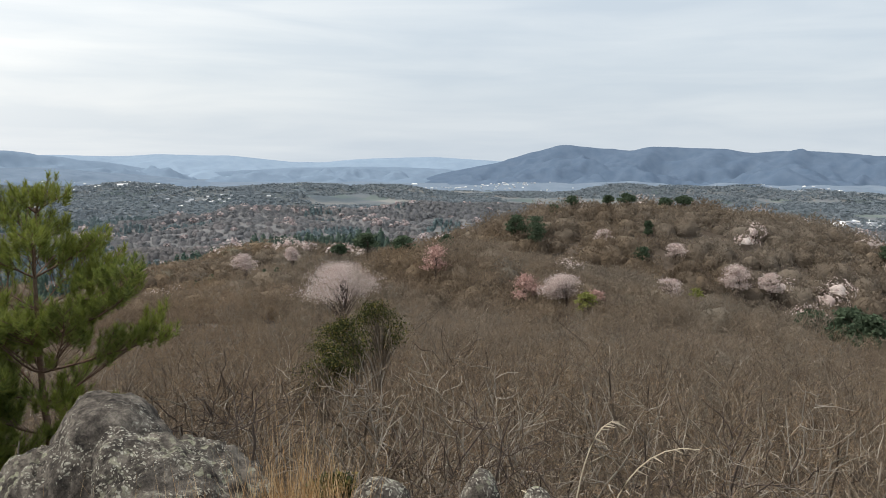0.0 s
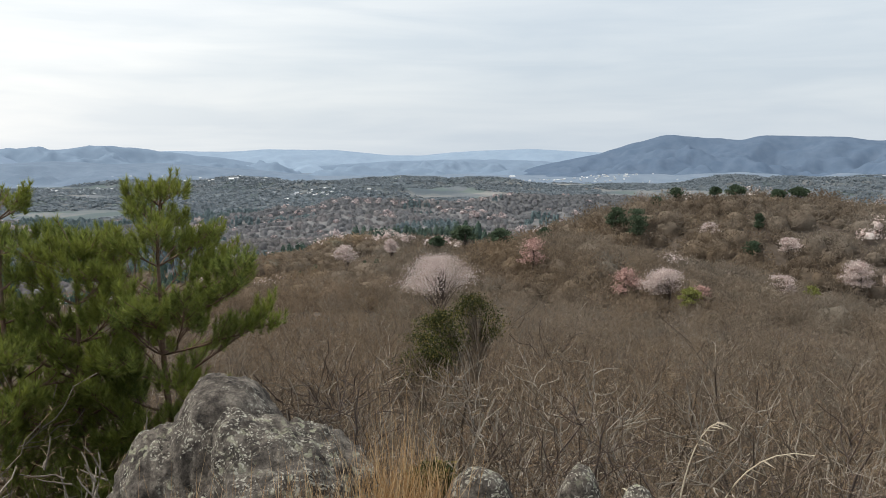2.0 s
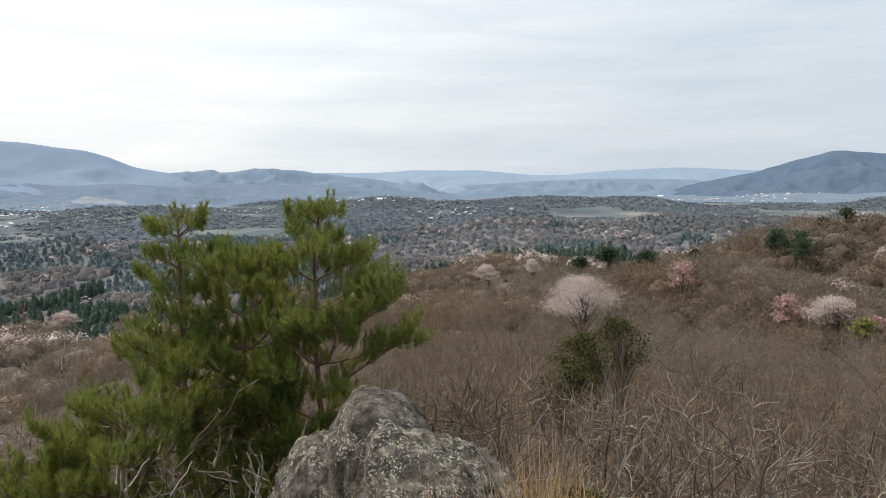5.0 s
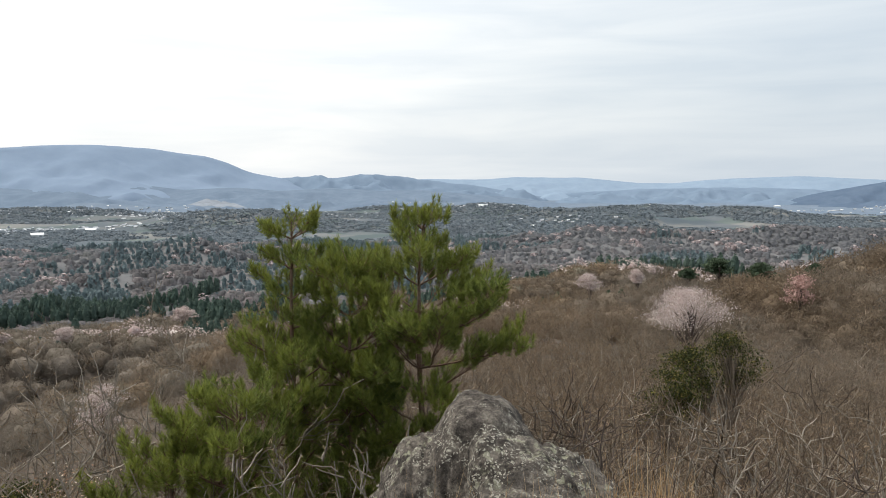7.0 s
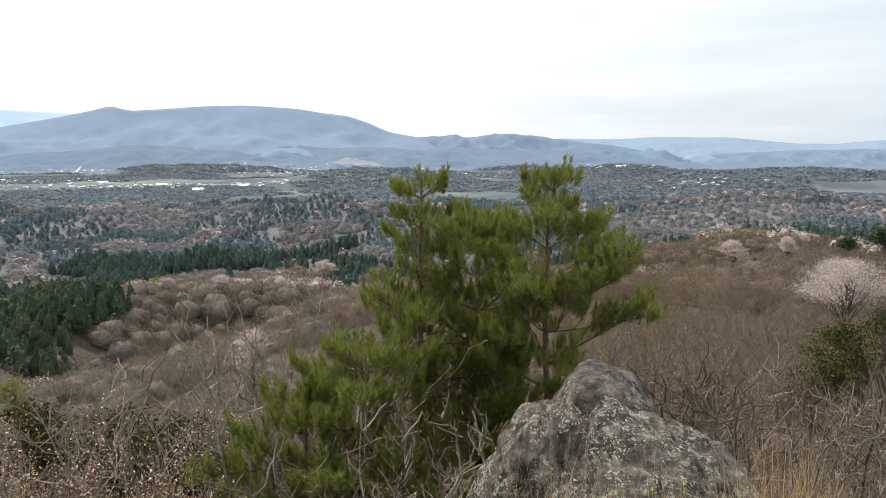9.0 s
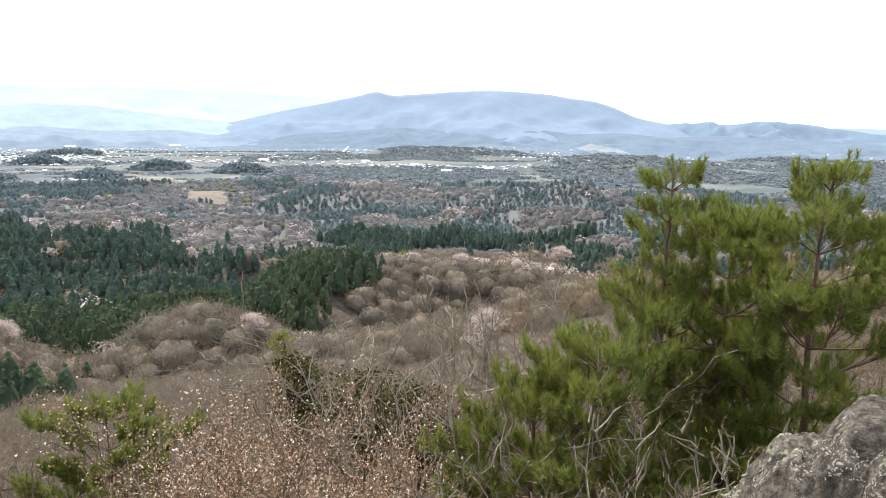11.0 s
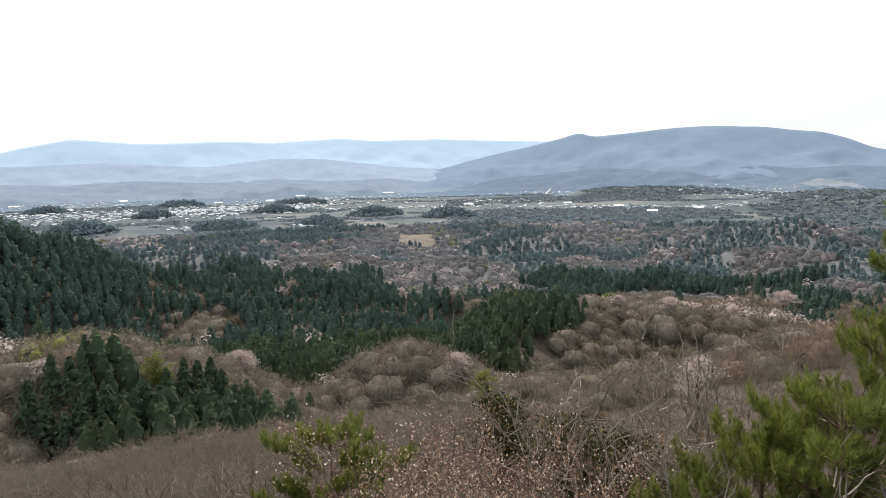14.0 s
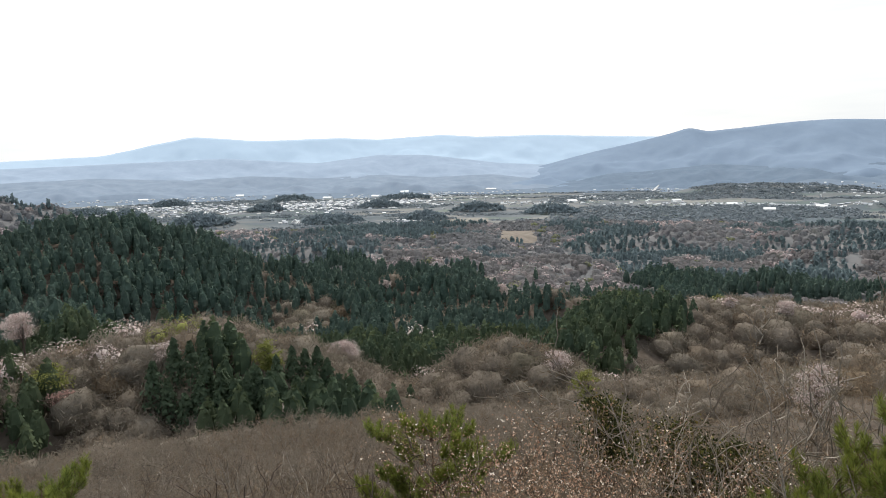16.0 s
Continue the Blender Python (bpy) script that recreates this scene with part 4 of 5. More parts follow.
# ---- villages on the plain ----
def towns():
    m, n, l, p = blank("house_walls_and_roofs", 0.7, 0.3)
    geo = n.new("ShaderNodeNewGeometry")
    c = ramp_of(n, ((0, (0.52, 0.54, 0.56)), (0.22, (0.37, 0.40, 0.44)), (0.42, (0.74, 0.75, 0.76)), (0.52, (0.35, 0.37, 0.41)), (0.75, (0.55, 0.56, 0.57)), (0.92, (0.43, 0.42, 0.41))))
    c.color_ramp.interpolation = "CONSTANT"
    l.new(geo.outputs["Random Per Island"], c.inputs[0])
    l.new(c.outputs[0], p.inputs["Base Color"])
    # bearing, distance, spread across, spread along, houses
    spots = ((98, 2050, 330, 220, 620), (90, 2250, 300, 240, 560), (108, 2250, 260, 200, 320), (84, 2700, 320, 260, 200), (104, 2900, 420, 260, 180), (112, 1900, 140, 120, 70),
             (94, 1500, 60, 40, 40), (86, 1420, 50, 30, 20), (76, 2000, 240, 120, 110), (70, 2250, 200, 110, 110), (62, 1900, 200, 80, 100), (55, 1850, 200, 70, 110), (52, 2500, 260, 200, 120),
             (46, 2700, 260, 200, 120), (40, 2300, 260, 160, 90), (27, 2500, 240, 160, 110), (22, 2600, 200, 120, 110), (33, 2900, 300, 200, 60), (2, 2900, 160, 60, 40), (-5, 2900, 160, 90, 60),
             (-31, 1550, 60, 60, 60), (-27, 2700, 200, 100, 40), (12, 2600, 250, 150, 50), (66, 2900, 150, 200, 70), (18, 1750, 120, 60, 30))
    g = np.random.default_rng(90)
    s = Soup()
    for az, r, sa, sr, k in spots:
        cpt = bearing(az, r)
        u = np.array((cpt.x, cpt.y)) / r
        a, b = g.normal(size=k) * sa * 0.6, g.normal(size=k) * sr * 0.6
        px, py = cpt.x + u[0] * b - u[1] * a, cpt.y + u[1] * b + u[0] * a
        gz = ground_z(px, py)
        for i in range(k):
            w, d, h = g.uniform(2.2, 4.6), g.uniform(2.2, 3.4), g.uniform(1.2, 2.0)
            th = radians(az) + g.choice((0, math.pi / 2)) + g.normal() * 0.15
            ca, sa_ = math.cos(th), math.sin(th)
            box = np.array([(-w, -d, -3), (w, -d, -3), (w, d, -3), (-w, d, -3), (-w, -d, h), (w, -d, h), (w, d, h), (-w, d, h)])
            roof = np.array([(-w - 0.7, -d - 0.9, h), (w + 0.7, -d - 0.9, h), (w + 0.7, d + 0.9, h), (-w - 0.7, d + 0.9, h), (-w - 0.7, 0, h + 2), (w + 0.7, 0, h + 2)])
            for q, f in ((box, [(0, 1, 5), (0, 5, 4), (1, 2, 6), (1, 6, 5), (2, 3, 7), (2, 7, 6), (3, 0, 4), (3, 4, 7)]),
                         (roof, [(0, 1, 5), (0, 5, 4), (2, 3, 4), (2, 4, 5), (0, 4, 3), (1, 2, 5)])):
                v = np.stack([px[i] + q[:, 0] * ca - q[:, 1] * sa_, py[i] + q[:, 0] * sa_ + q[:, 1] * ca, gz[i] + q[:, 2]], -1)
                s.add(v, f)
    tagged(new("village_houses", s.mesh("village_houses", m)), "hundreds of small houses with grey and white roofs", "houses", kind="stuff")
    white, n, l, p = blank("warehouse_metal", 0.5, 0.4)
    p.inputs["Base Color"].default_value = (0.72, 0.73, 0.74, 1)
    for az, r, w, d in ((88.3, 2750, 38, 16), (92.2, 2650, 42, 10), (102.6, 2450, 24, 20), (106, 3000, 40, 12), (79, 3150, 60, 10), (57.9, 1640, 26, 8), (60.5, 1900, 30, 9), (54.5, 1750, 24, 8),
                        (20.4, 2200, 30, 9), (24.5, 2350, 34, 8), (2.3, 3300, 30, 9), (72.5, 2050, 36, 10), (64.5, 2000, 30, 8), (-29.5, 1480, 26, 10), (30.5, 1700, 26, 7), (86, 3000, 40, 9), (99, 3050, 36, 9)):
        root = tagged(new("warehouse"), "long white-roofed warehouse on the valley floor", "building", "warehouses on the plain")
        p0 = bearing(az, r)
        root.location = (p0.x, p0.y, float(ground_z(p0.x, p0.y)))
        root.rotation_euler = (0, 0, radians(az + 37 * math.sin(r)))
        h, w, d = 4.0, w * 0.42, d * 0.75
        b = Soup()
        b.add([(-w, -d, -3), (w, -d, -3), (w, d, -3), (-w, d, -3), (-w, -d, h), (w, -d, h), (w, d, h), (-w, d, h)],
              [(0, 1, 5), (0, 5, 4), (1, 2, 6), (1, 6, 5), (2, 3, 7), (2, 7, 6), (3, 0, 4), (3, 4, 7), (4, 5, 6), (4, 6, 7)])
        part("wall", b.mesh("wall", white), root)
        b = Soup()
        b.add([(-w - 1, -d - 1, h), (w + 1, -d - 1, h), (w + 1, d + 1, h), (-w - 1, d + 1, h), (-w - 1, 0, h + 4), (w + 1, 0, h + 4)],
              [(0, 1, 5), (0, 5, 4), (2, 3, 4), (2, 4, 5), (0, 4, 3), (1, 2, 5)])
        part("roof", b.mesh("roof", white), root)


towns()


def sloping_strip(name, label, corners, colour, category):
    """A bare strip on a far slope: four corners as bearing, distance and height."""
    m, n, l, p = blank(name + "_surface", 0.9, 0.1)
    co = n.new("ShaderNodeTexCoord").outputs["Object"]
    k = ramp_of(n, ((0.35, tuple(q * 0.75 for q in colour)), (0.65, colour)))
    l.new(noise_of(n, l, co, 0.03, 6), k.inputs[0])
    l.new(k.outputs[0], p.inputs["Base Color"])
    c = [np.array(bearing(*q)) for q in corners]
    v = []
    for i in range(13):
        for j in range(7):
            a, b = i / 12, j / 6
            q = (c[0] * (1 - a) + c[1] * a) * (1 - b) + (c[3] * (1 - a) + c[2] * a) * b
            q = q + np.array((0, 0, 2.5 * math.sin(i * 1.7 + j * 2.3))) * (0 < i < 12)
            v.append(q)
    f = [(i * 7 + j, i * 7 + j + 1, (i + 1) * 7 + j + 1, (i + 1) * 7 + j) for i in range(12) for j in range(6)]
    tagged(new(name, raw_mesh(name, v, f, m, True)), label, category, kind="structure")


sloping_strip("road", "pale straight road climbing a far slope", ((66.35, 2700, -109), (66.15, 2700, -109), (65.75, 3000, -96), (65.85, 3000, -96)), (0.62, 0.63, 0.64), "road")
sloping_strip("bare_slope", "pale bare cleared ground below the mountain", ((47.8, 2600, -80), (43.4, 2600, -90), (44.2, 2720, -80), (46.4, 2720, -60)), (0.255, 0.285, 0.325), "field")


# ---- the hilltop: trees with limbs and twigs ----
def unit(v):
    return v / (np.linalg.norm(v) + 1e-9)


def limb(start, way, length, bend, steps, lift=0.0):
    pts = [np.array(start, float)]
    d = unit(np.array(way, float))
    for _ in range(steps):
        d = unit(d + rng.normal(size=3) * bend + np.array((0, 0, lift)))
        pts.append(pts[-1] + d * length / steps)
    return np.array(pts)


def along(pts, t):
    q = t * (len(pts) - 1)
    i = min(int(q), len(pts) - 2)
    return pts[i] + (pts[i + 1] - pts[i]) * (q - i), unit(pts[i + 1] - pts[i])


def crooked(start, way, length, kink, steps, lift=0.0):
    """A limb that changes its way at every joint, as old wood does."""
    pts = [np.array(start, float)]
    d = unit(np.array(way, float))
    for i in range(steps):
        d = unit(d + rng.normal(size=3) * kink * 0.35 + np.array((0, 0, lift)))
        e = unit(d + rng.normal(size=3) * kink)
        pts.append(pts[-1] + e * length / steps * rng.uniform(0.7, 1.3))
    return np.array(pts)


def bare_skeleton(h, stems, kids, subs, twigs, spread=0.5, thick=1.0, twig_len=0.3, twig_w=0.006, lean=(0, 0, 0), lite=False, crook=1.0, flat=0.0):
    """Stems, crooked limbs, branchlets and sprays of fine twigs that turn up at their ends."""
    wood, fine = Soup(), Soup()
    ts, te, tips = [], [], []
    for s in range(stems):
        th = 2 * math.pi * (s + rng.uniform(-0.3, 0.3)) / stems
        out = np.array((math.cos(th), math.sin(th), 0))
        stem = crooked(out * 0.08 * thick - np.array((0, 0, 0.25)), out * spread * rng.uniform(0.5, 1.2) + np.array((0, 0, 1)) + np.array(lean), h * rng.uniform(0.7, 0.95), 0.22 * crook, 5 if lite else 9, 0.04)
        r0 = 0.010 * h * thick * rng.uniform(0.7, 1.1)
        wood.tube(stem, np.linspace(r0, r0 * 0.25, len(stem)), 3 if lite else 5)
        for k in range(kids):
            t = 0.22 + 0.76 * (k + rng.uniform()) / kids
            p, d = along(stem, t)
            side = unit(np.cross(d, rng.normal(size=3)))
            b = crooked(p, d * (0.45 - 0.3 * flat) + side * 0.9 + np.array((0, 0, 0.15 * (1 - flat))), h * 0.36 * (1.2 - 0.65 * t) * rng.uniform(0.6, 1.3), 0.36 * crook, 3 if lite else 6, 0.07 * (1 - flat))
            r1 = r0 * (1 - 0.75 * t) * 0.6
            wood.tube(b, np.linspace(r1, r1 * 0.3, len(b)), 3 if lite else 4)
            for q in range(subs):
                tt = 0.2 + 0.78 * (q + rng.uniform()) / subs
                p2, d2 = along(b, tt)
                side = unit(np.cross(d2, rng.normal(size=3)))
                c = crooked(p2, d2 * 0.55 + side * 0.8 + np.array((0, 0, 0.25)), h * 0.15 * rng.uniform(0.6, 1.4), 0.40 * crook, 2 if lite else 4, 0.08)
                if lite:
                    wood.blades(c[:-1], c[1:], np.full(len(c) - 1, 0.018))
                else:
                    wood.tube(c, np.linspace(max(r1 * 0.5, 0.008), 0.0045, len(c)), 3)
                for _ in range(twigs):
                    p3, d3 = along(c, rng.uniform(0.1, 1))
                    ln = twig_len * rng.uniform(0.4, 1.3)
                    m = p3 + unit(d3 * 0.5 + rng.normal(size=3) * 0.6 + np.array((0, 0, 0.25))) * ln * 0.55
                    e = m + unit(m - p3 + rng.normal(size=3) * 0.22 + np.array((0, 0, 0.12))) * ln * 0.55
                    ts += [p3, m]
                    te += [m + (m - p3) * 0.25, e]
                    tips.append(e)
                    if not lite:
                        for u in (0.4, 0.8):
                            f = p3 + (m - p3) * u * 1.2
                            ts.append(f)
                            te.append(f + unit(m - p3 + rng.normal(size=3) * 0.03 + (rng.uniform() - 0.5) * 1.6 * np.cross(unit(m - p3), (0, 0, 1))) * ln * 0.4)
    ts, te = np.array(ts), np.array(te)
    fine.blades(ts, te, np.full(len(ts), twig_w) * rng.uniform(0.7, 1.3, len(ts)))
    return wood, fine, np.array(tips)


def bare_tree(name, label, group, h, bark="bark", buds=None, **kw):
    wood, fine, tips = bare_skeleton(h, **kw)
    root = new(name)
    tagged(root, label, "tree", group)
    part("trunk", wood.mesh("trunk", M[bark], True), root)
    part("crown", fine.mesh("crown", M["twig"]), root)
    if buds:
        s = Soup()
        at = np.repeat(tips, buds[1], axis=0) + rng.normal(size=(len(tips) * buds[1], 3)) * 0.09
        s.leaves(at, np.full(len(at), buds[2]))
        part("foliage", s.mesh("foliage", M[buds[0]]), root, buds[3])
    return root


def stand(ob, az, r, turn=0.0, size=1.0, sink=0.0):
    p = bearing(az, r)
    ob.location = (p.x, p.y, float(ground_z(p.x, p.y)) - sink)
    ob.rotation_euler = (0, 0, radians(turn))
    ob.scale = (size, size, size)
    return ob


def near_trees():
    lab = "leafless grey-brown tree with dense fine twigs on the slope"
    fine = [bare_tree("bare_tree", lab, "bare trees of the slope", 4.0, stems=3 + i % 2, kids=6, subs=6, twigs=3, spread=0.6 + 0.14 * i, twig_w=0.006, twig_len=0.22, thick=1.1, crook=0.65) for i in range(4)]
    plainer = [bare_tree("bare_tree", lab, "bare trees of the slope", 4.6, stems=3, kids=6, subs=5, twigs=4, spread=0.75, twig_w=0.010, twig_len=0.30, thick=1.2, crook=0.65) for i in range(3)]
    g = np.random.default_rng(77)
    used = {id(o): False for o in fine + plainer}
    placed = []
    for r0, r1, gap, tries in ((4.6, 15.5, 1.6, 1500), (15.5, 27, 2.3, 1600)):
        for _ in range(tries):
            r, az = math.sqrt(g.uniform(r0 * r0, r1 * r1)), g.uniform(-42, 120)
            p = bearing(az, r)
            if any((p.x - q[0]) ** 2 + (p.y - q[1]) ** 2 < gap * gap for q in placed):
                continue
            if 17 < az < 56 and r < 10.5 or 68 < az < 88 and r < 10 or (56 <= az < 68 and r < 9) or (az > 88 and r < 6.5):
                continue
            placed.append((p.x, p.y))
            high = np.interp(r, (4.6, 7, 10, 15, 27), (1.5, 2.6, 3.6, 4.3, 5.0)) * (1 if az < 40 else 0.85)
            pick = fine[g.integers(4)] if r < 15.5 else plainer[g.integers(3)]
            base = 4.0 if r < 15.5 else 4.6
            if not used[id(pick)]:
                used[id(pick)] = True
                ob = pick
            else:
                ob = copy_thing(pick, Matrix())
            stand(ob, az, r, g.uniform(0, 360), float(high) / base * g.uniform(0.8, 1.12))


near_trees()


def thicket(r0, r1, gap, seed, h, make):
    """Bare trees past counting on the slopes between the hilltop and the woods."""
    kinds = []
    for i in range(6):
        wood, fine, _ = bare_skeleton(h, **make, lite=True)
        kinds.append([(np.concatenate(q.v), np.concatenate(q.f)) for q in (wood, fine)])
    x, y, z, r, az, g = scatter(r0, r1, gap, seed)
    wood, fine, tw = Soup(), Soup(), []
    for i in range(len(x)):
        k = g.uniform(0.65, 1.15) * (1.0 if az[i] < 40 else 0.9)
        th = g.uniform(0, 6.28)
        rot = np.array(((math.cos(th), -math.sin(th), 0), (math.sin(th), math.cos(th), 0), (0, 0, 1))) * k
        (wv, wf), (fv, ff) = kinds[g.integers(6)]
        at = np.array((x[i], y[i], z[i]))
        wood.add(wv @ rot.T + at, wf)
        fine.add(fv @ rot.T + at, ff)
        tw.append(np.full(len(fv), g.uniform(0, 0.5) + (0.45 if g.uniform() < 0.1 + 0.7 * float(smooth01(35, 60, az[i])) else 0)))
    tagged(new("bare_thicket", fine.mesh("bare_thicket", M["bare"], False, np.concatenate(tw))), "dense leafless brown thicket along the ridge", "thicket", kind="stuff")
    tagged(new("thicket_limbs", wood.mesh("thicket_limbs", M["bark"])), "grey limbs of the leafless thicket", "thicket", kind="stuff")


thicket(26, 56, 2.7, 55, 5.0, dict(stems=3, kids=5, subs=4, twigs=8, spread=0.6, thick=0.9, twig_len=0.5, twig_w=0.024))
thicket(56, 118, 4.0, 56, 6.5, dict(stems=2, kids=5, subs=4, twigs=7, spread=0.75, thick=1.0, twig_len=0.9, twig_w=0.06))


# ---- pines ----
def pine_tree(name, label, h, spread, tufts, seed, bare_to=0.2, group="", needle=0.08, wide=0.0075, shape=None, lead=0.55):
    """A young pine: whorls of limbs that rise towards their ends, each shoot ending in a brush of long needles; lead is the bare-sided leader at the top."""
    global rng
    keep, rng = rng, np.random.default_rng(seed)
    wood, leaf = Soup(), Soup()
    trunk = limb((0, 0, -0.3), (0, 0, 1), h + 0.3, 0.035, 14, 0.25)
    trunk[:, :2] -= trunk[-1, :2] * np.linspace(0, 1, len(trunk))[:, None]
    wood.tube(trunk, np.linspace(0.012 * h + 0.012, 0.008, len(trunk)), 7)
    ends, ways = [], []
    shape = shape or ((0, 0.55), (0.15, 0.85), (0.45, 1.0), (0.7, 0.95), (0.85, 0.62), (0.95, 0.30), (1.0, 0.12))
    sx, sy = [q[0] for q in shape], [q[1] for q in shape]

    def brush(c):
        ends.append(c[-1])
        ways.append(unit(c[-1] - c[-2] + np.array((0, 0, 0.12))))

    whorls = max(4, int(h * (1 - bare_to) / 0.31))
    for w in range(whorls):
        u = (w + 0.4) / whorls
        p, d = along(trunk, min(bare_to + (1 - bare_to) * u, 0.97))
        reach = spread * float(np.interp(u, sx, sy))
        n_limbs = rng.integers(4, 7)
        for k in range(n_limbs):
            th = 2 * math.pi * (k + rng.uniform(-0.35, 0.35)) / n_limbs + w * 1.9
            rise = 0.02 + 0.62 * u ** 2.4 + rng.uniform(-0.15, 0.25)
            ln = reach * rng.choice((0.55, 0.8, 1.0, 1.15)) * rng.uniform(0.9, 1.1) + 0.12
            b = limb(p, (math.cos(th), math.sin(th), rise), ln, 0.10, 6, 0.07)
            wood.tube(b, np.linspace(0.009 + 0.010 * (1 - u), 0.004, len(b)), 4)
            brush(b)
            n = max(2, int(tufts * ln / spread * rng.uniform(0.8, 1.2)))
            for j in range(n):
                f = 0.22 + 0.76 * (j + rng.uniform()) / n
                q, d2 = along(b, f)
                side = unit(np.cross(d2, (0, 0, 1.0))) * (1 if j % 2 else -1)
                way = d2 * 0.8 + side * rng.uniform(0.3, 0.9) + np.array((0, 0, rng.uniform(0.0, 0.55)))
                c = limb(q, way, (0.10 + 0.30 * ln * (1.15 - f)) * rng.uniform(0.7, 1.2), 0.10, 3, 0.12)
                wood.tube(c, np.linspace(0.005, 0.003, len(c)), 3)
                brush(c)
                if ln * (1.15 - f) > 0.45:
                    q2, d3 = along(c, rng.uniform(0.4, 0.7))
                    e = limb(q2, d3 + side * rng.uniform(-0.9, 0.9) + np.array((0, 0, 0.3)), 0.14 * rng.uniform(0.7, 1.3), 0.1, 2, 0.1)
                    wood.tube(e, np.linspace(0.004, 0.003, len(e)), 3)
                    brush(e)
    top = trunk[-1]
    for k in range(5):
        th = 2 * math.pi * k / 5 + 0.4
        c = limb(top - np.array((0, 0, lead * rng.uniform(0.15, 0.75))), (math.cos(th) * 0.55, math.sin(th) * 0.55, 0.9), lead * rng.uniform(0.35, 0.6), 0.06, 3, 0.1)
        wood.tube(c, np.linspace(0.006, 0.004, len(c)), 3)
        brush(c)
    brush(trunk)
    ends, ways = np.array(ends), np.array(ways)
    per = 66
    n = len(ends) * per
    e, d = np.repeat(ends, per, axis=0), np.repeat(ways, per, axis=0)
    s = rng.uniform(0, 1, (n, 1))
    st = e - d * (0.15 * (1 - s) - 0.02)
    radial = np.cross(d, rng.normal(size=(n, 3)))
    radial /= np.linalg.norm(radial, axis=1)[:, None] + 1e-9
    dirs = d * (0.45 + 0.5 * s) + radial * (0.95 - 0.45 * s) + np.array((0, 0, 0.08))
    dirs /= np.linalg.norm(dirs, axis=1)[:, None]
    leaf.blades(st, st + dirs * needle * rng.uniform(0.75, 1.2, n)[:, None], np.full(n, wide))
    root = tagged(new(name), label, "tree", group)
    part("trunk", wood.mesh("trunk", M["pine_bark"], True), root, "reddish-brown trunk and limbs")
    part("crown", leaf.mesh("crown", M["needle"]), root, "tufts of long green needles")
    rng = keep
    return root


def stand_to(ob, az, r, top_el, h, turn=0.0):
    """Stands a tree of height h so that its tip rises to top_el degrees above level."""
    p = bearing(az, r)
    gz = float(ground_z(p.x, p.y))
    k = (EYE_Z + r * math.tan(radians(top_el)) - gz) / h
    ob.matrix_world = pose(p.x, p.y, gz, 0, 0, turn) @ Matrix.Scale(k, 4)
    return ob


stand_to(pine_tree("pine_tree", "young green pine with upturned shoots behind the boulder", 5.2, 1.2, 25, 3, 0.20, shape=((0, 0.5), (0.2, 0.85), (0.4, 0.95), (0.6, 1.1), (0.75, 0.92), (0.84, 0.5), (0.93, 0.2), (1, 0.08)), lead=0.75), 30.0, 8.6, -2.4, 5.2, 200)
stand_to(pine_tree("pine_tree", "slender young green pine beside a larger one", 5.2, 1.0, 21, 4, 0.18, shape=((0, 0.9), (0.25, 1.05), (0.5, 1.0), (0.66, 0.75), (0.74, 0.35), (0.82, 0.42), (0.93, 0.3), (1, 0.12)), lead=0.7), 40.7, 9.2, -3.0, 5.2, 40)
stand_to(pine_tree("young_pine", "leafy young pine filling the gap between two larger ones", 3.8, 0.8, 20, 14, 0.1), 36.0, 8.9, -6.2, 3.8, 90)
stand_to(pine_tree("young_pine", "low bushy young pine below the bare branches", 3.0, 1.1, 24, 5, 0.05), 45.5, 7.6, -17.0, 3.0, 10)
stand_to(pine_tree("young_pine", "low bushy young pine on the slope", 2.2, 0.95, 22, 6, 0.05), 50.5, 7.6, -20.5, 2.2, 120)
stand_to(pine_tree("young_pine", "small round-topped young pine among bare shrubs", 3.4, 1.1, 28, 7, 0.1, shape=((0, 1), (0.4, 1), (0.75, 0.85), (0.92, 0.5), (1, 0.2)), lead=0.3), 84.6, 10.0, -20.4, 3.4, 75)
stand_to(pine_tree("young_pine", "top of a small pine below the summit", 3.0, 0.9, 20, 8, 0.1, lead=0.3), 114.5, 7.5, -21.3, 3.0, 75)


# ---- boulders ----
def boulder(name, label, az, r, z, planes, seed, crag=0.05, soft=7.0, fine=6, turn=0.0, mat="rock"):
    """A weathered boulder: the rounded block inside some planes (outward direction and distance), with cracks, hollows and a pitted skin."""
    bm = bmesh.new()
    bmesh.ops.create_icosphere(bm, subdivisions=fine, radius=1.0)
    off = Vector(np.random.default_rng(seed).uniform(-20, 20, 3))
    walls = [(Vector(q[:3]).normalized(), q[3]) for q in planes]
    for v in bm.verts:
        d = v.co.normalized()
        k = sum(max(0.0, d.dot(q) / w) ** soft for q, w in walls) ** (-1.0 / soft)
        p = d * k * 4.0 + off
        rough = noise.fractal(p, 0.8, 2.0, 7)
        crack = max(0.0, 0.07 - abs(noise.noise(p * 0.55 + off)))
        pit = noise.noise(p * 5.0)
        v.co = d * (k * (1 + crag * rough - 0.9 * crack) + 0.010 * pit + 0.008 * noise.noise(p * 11.0) + 0.005 * noise.noise(p * 24.0))
    me = bpy.data.meshes.new(name)
    bm.to_mesh(me)
    bm.free()
    me.polygons.foreach_set("use_smooth", np.full(len(me.polygons), True))
    me.materials.append(M[mat])
    ob = tagged(new(name, me), label, "rock", "summit rocks")
    p = bearing(az, r, z)
    ob.matrix_world = pose(p.x, p.y, p.z, 0, 0, az + turn)
    return ob


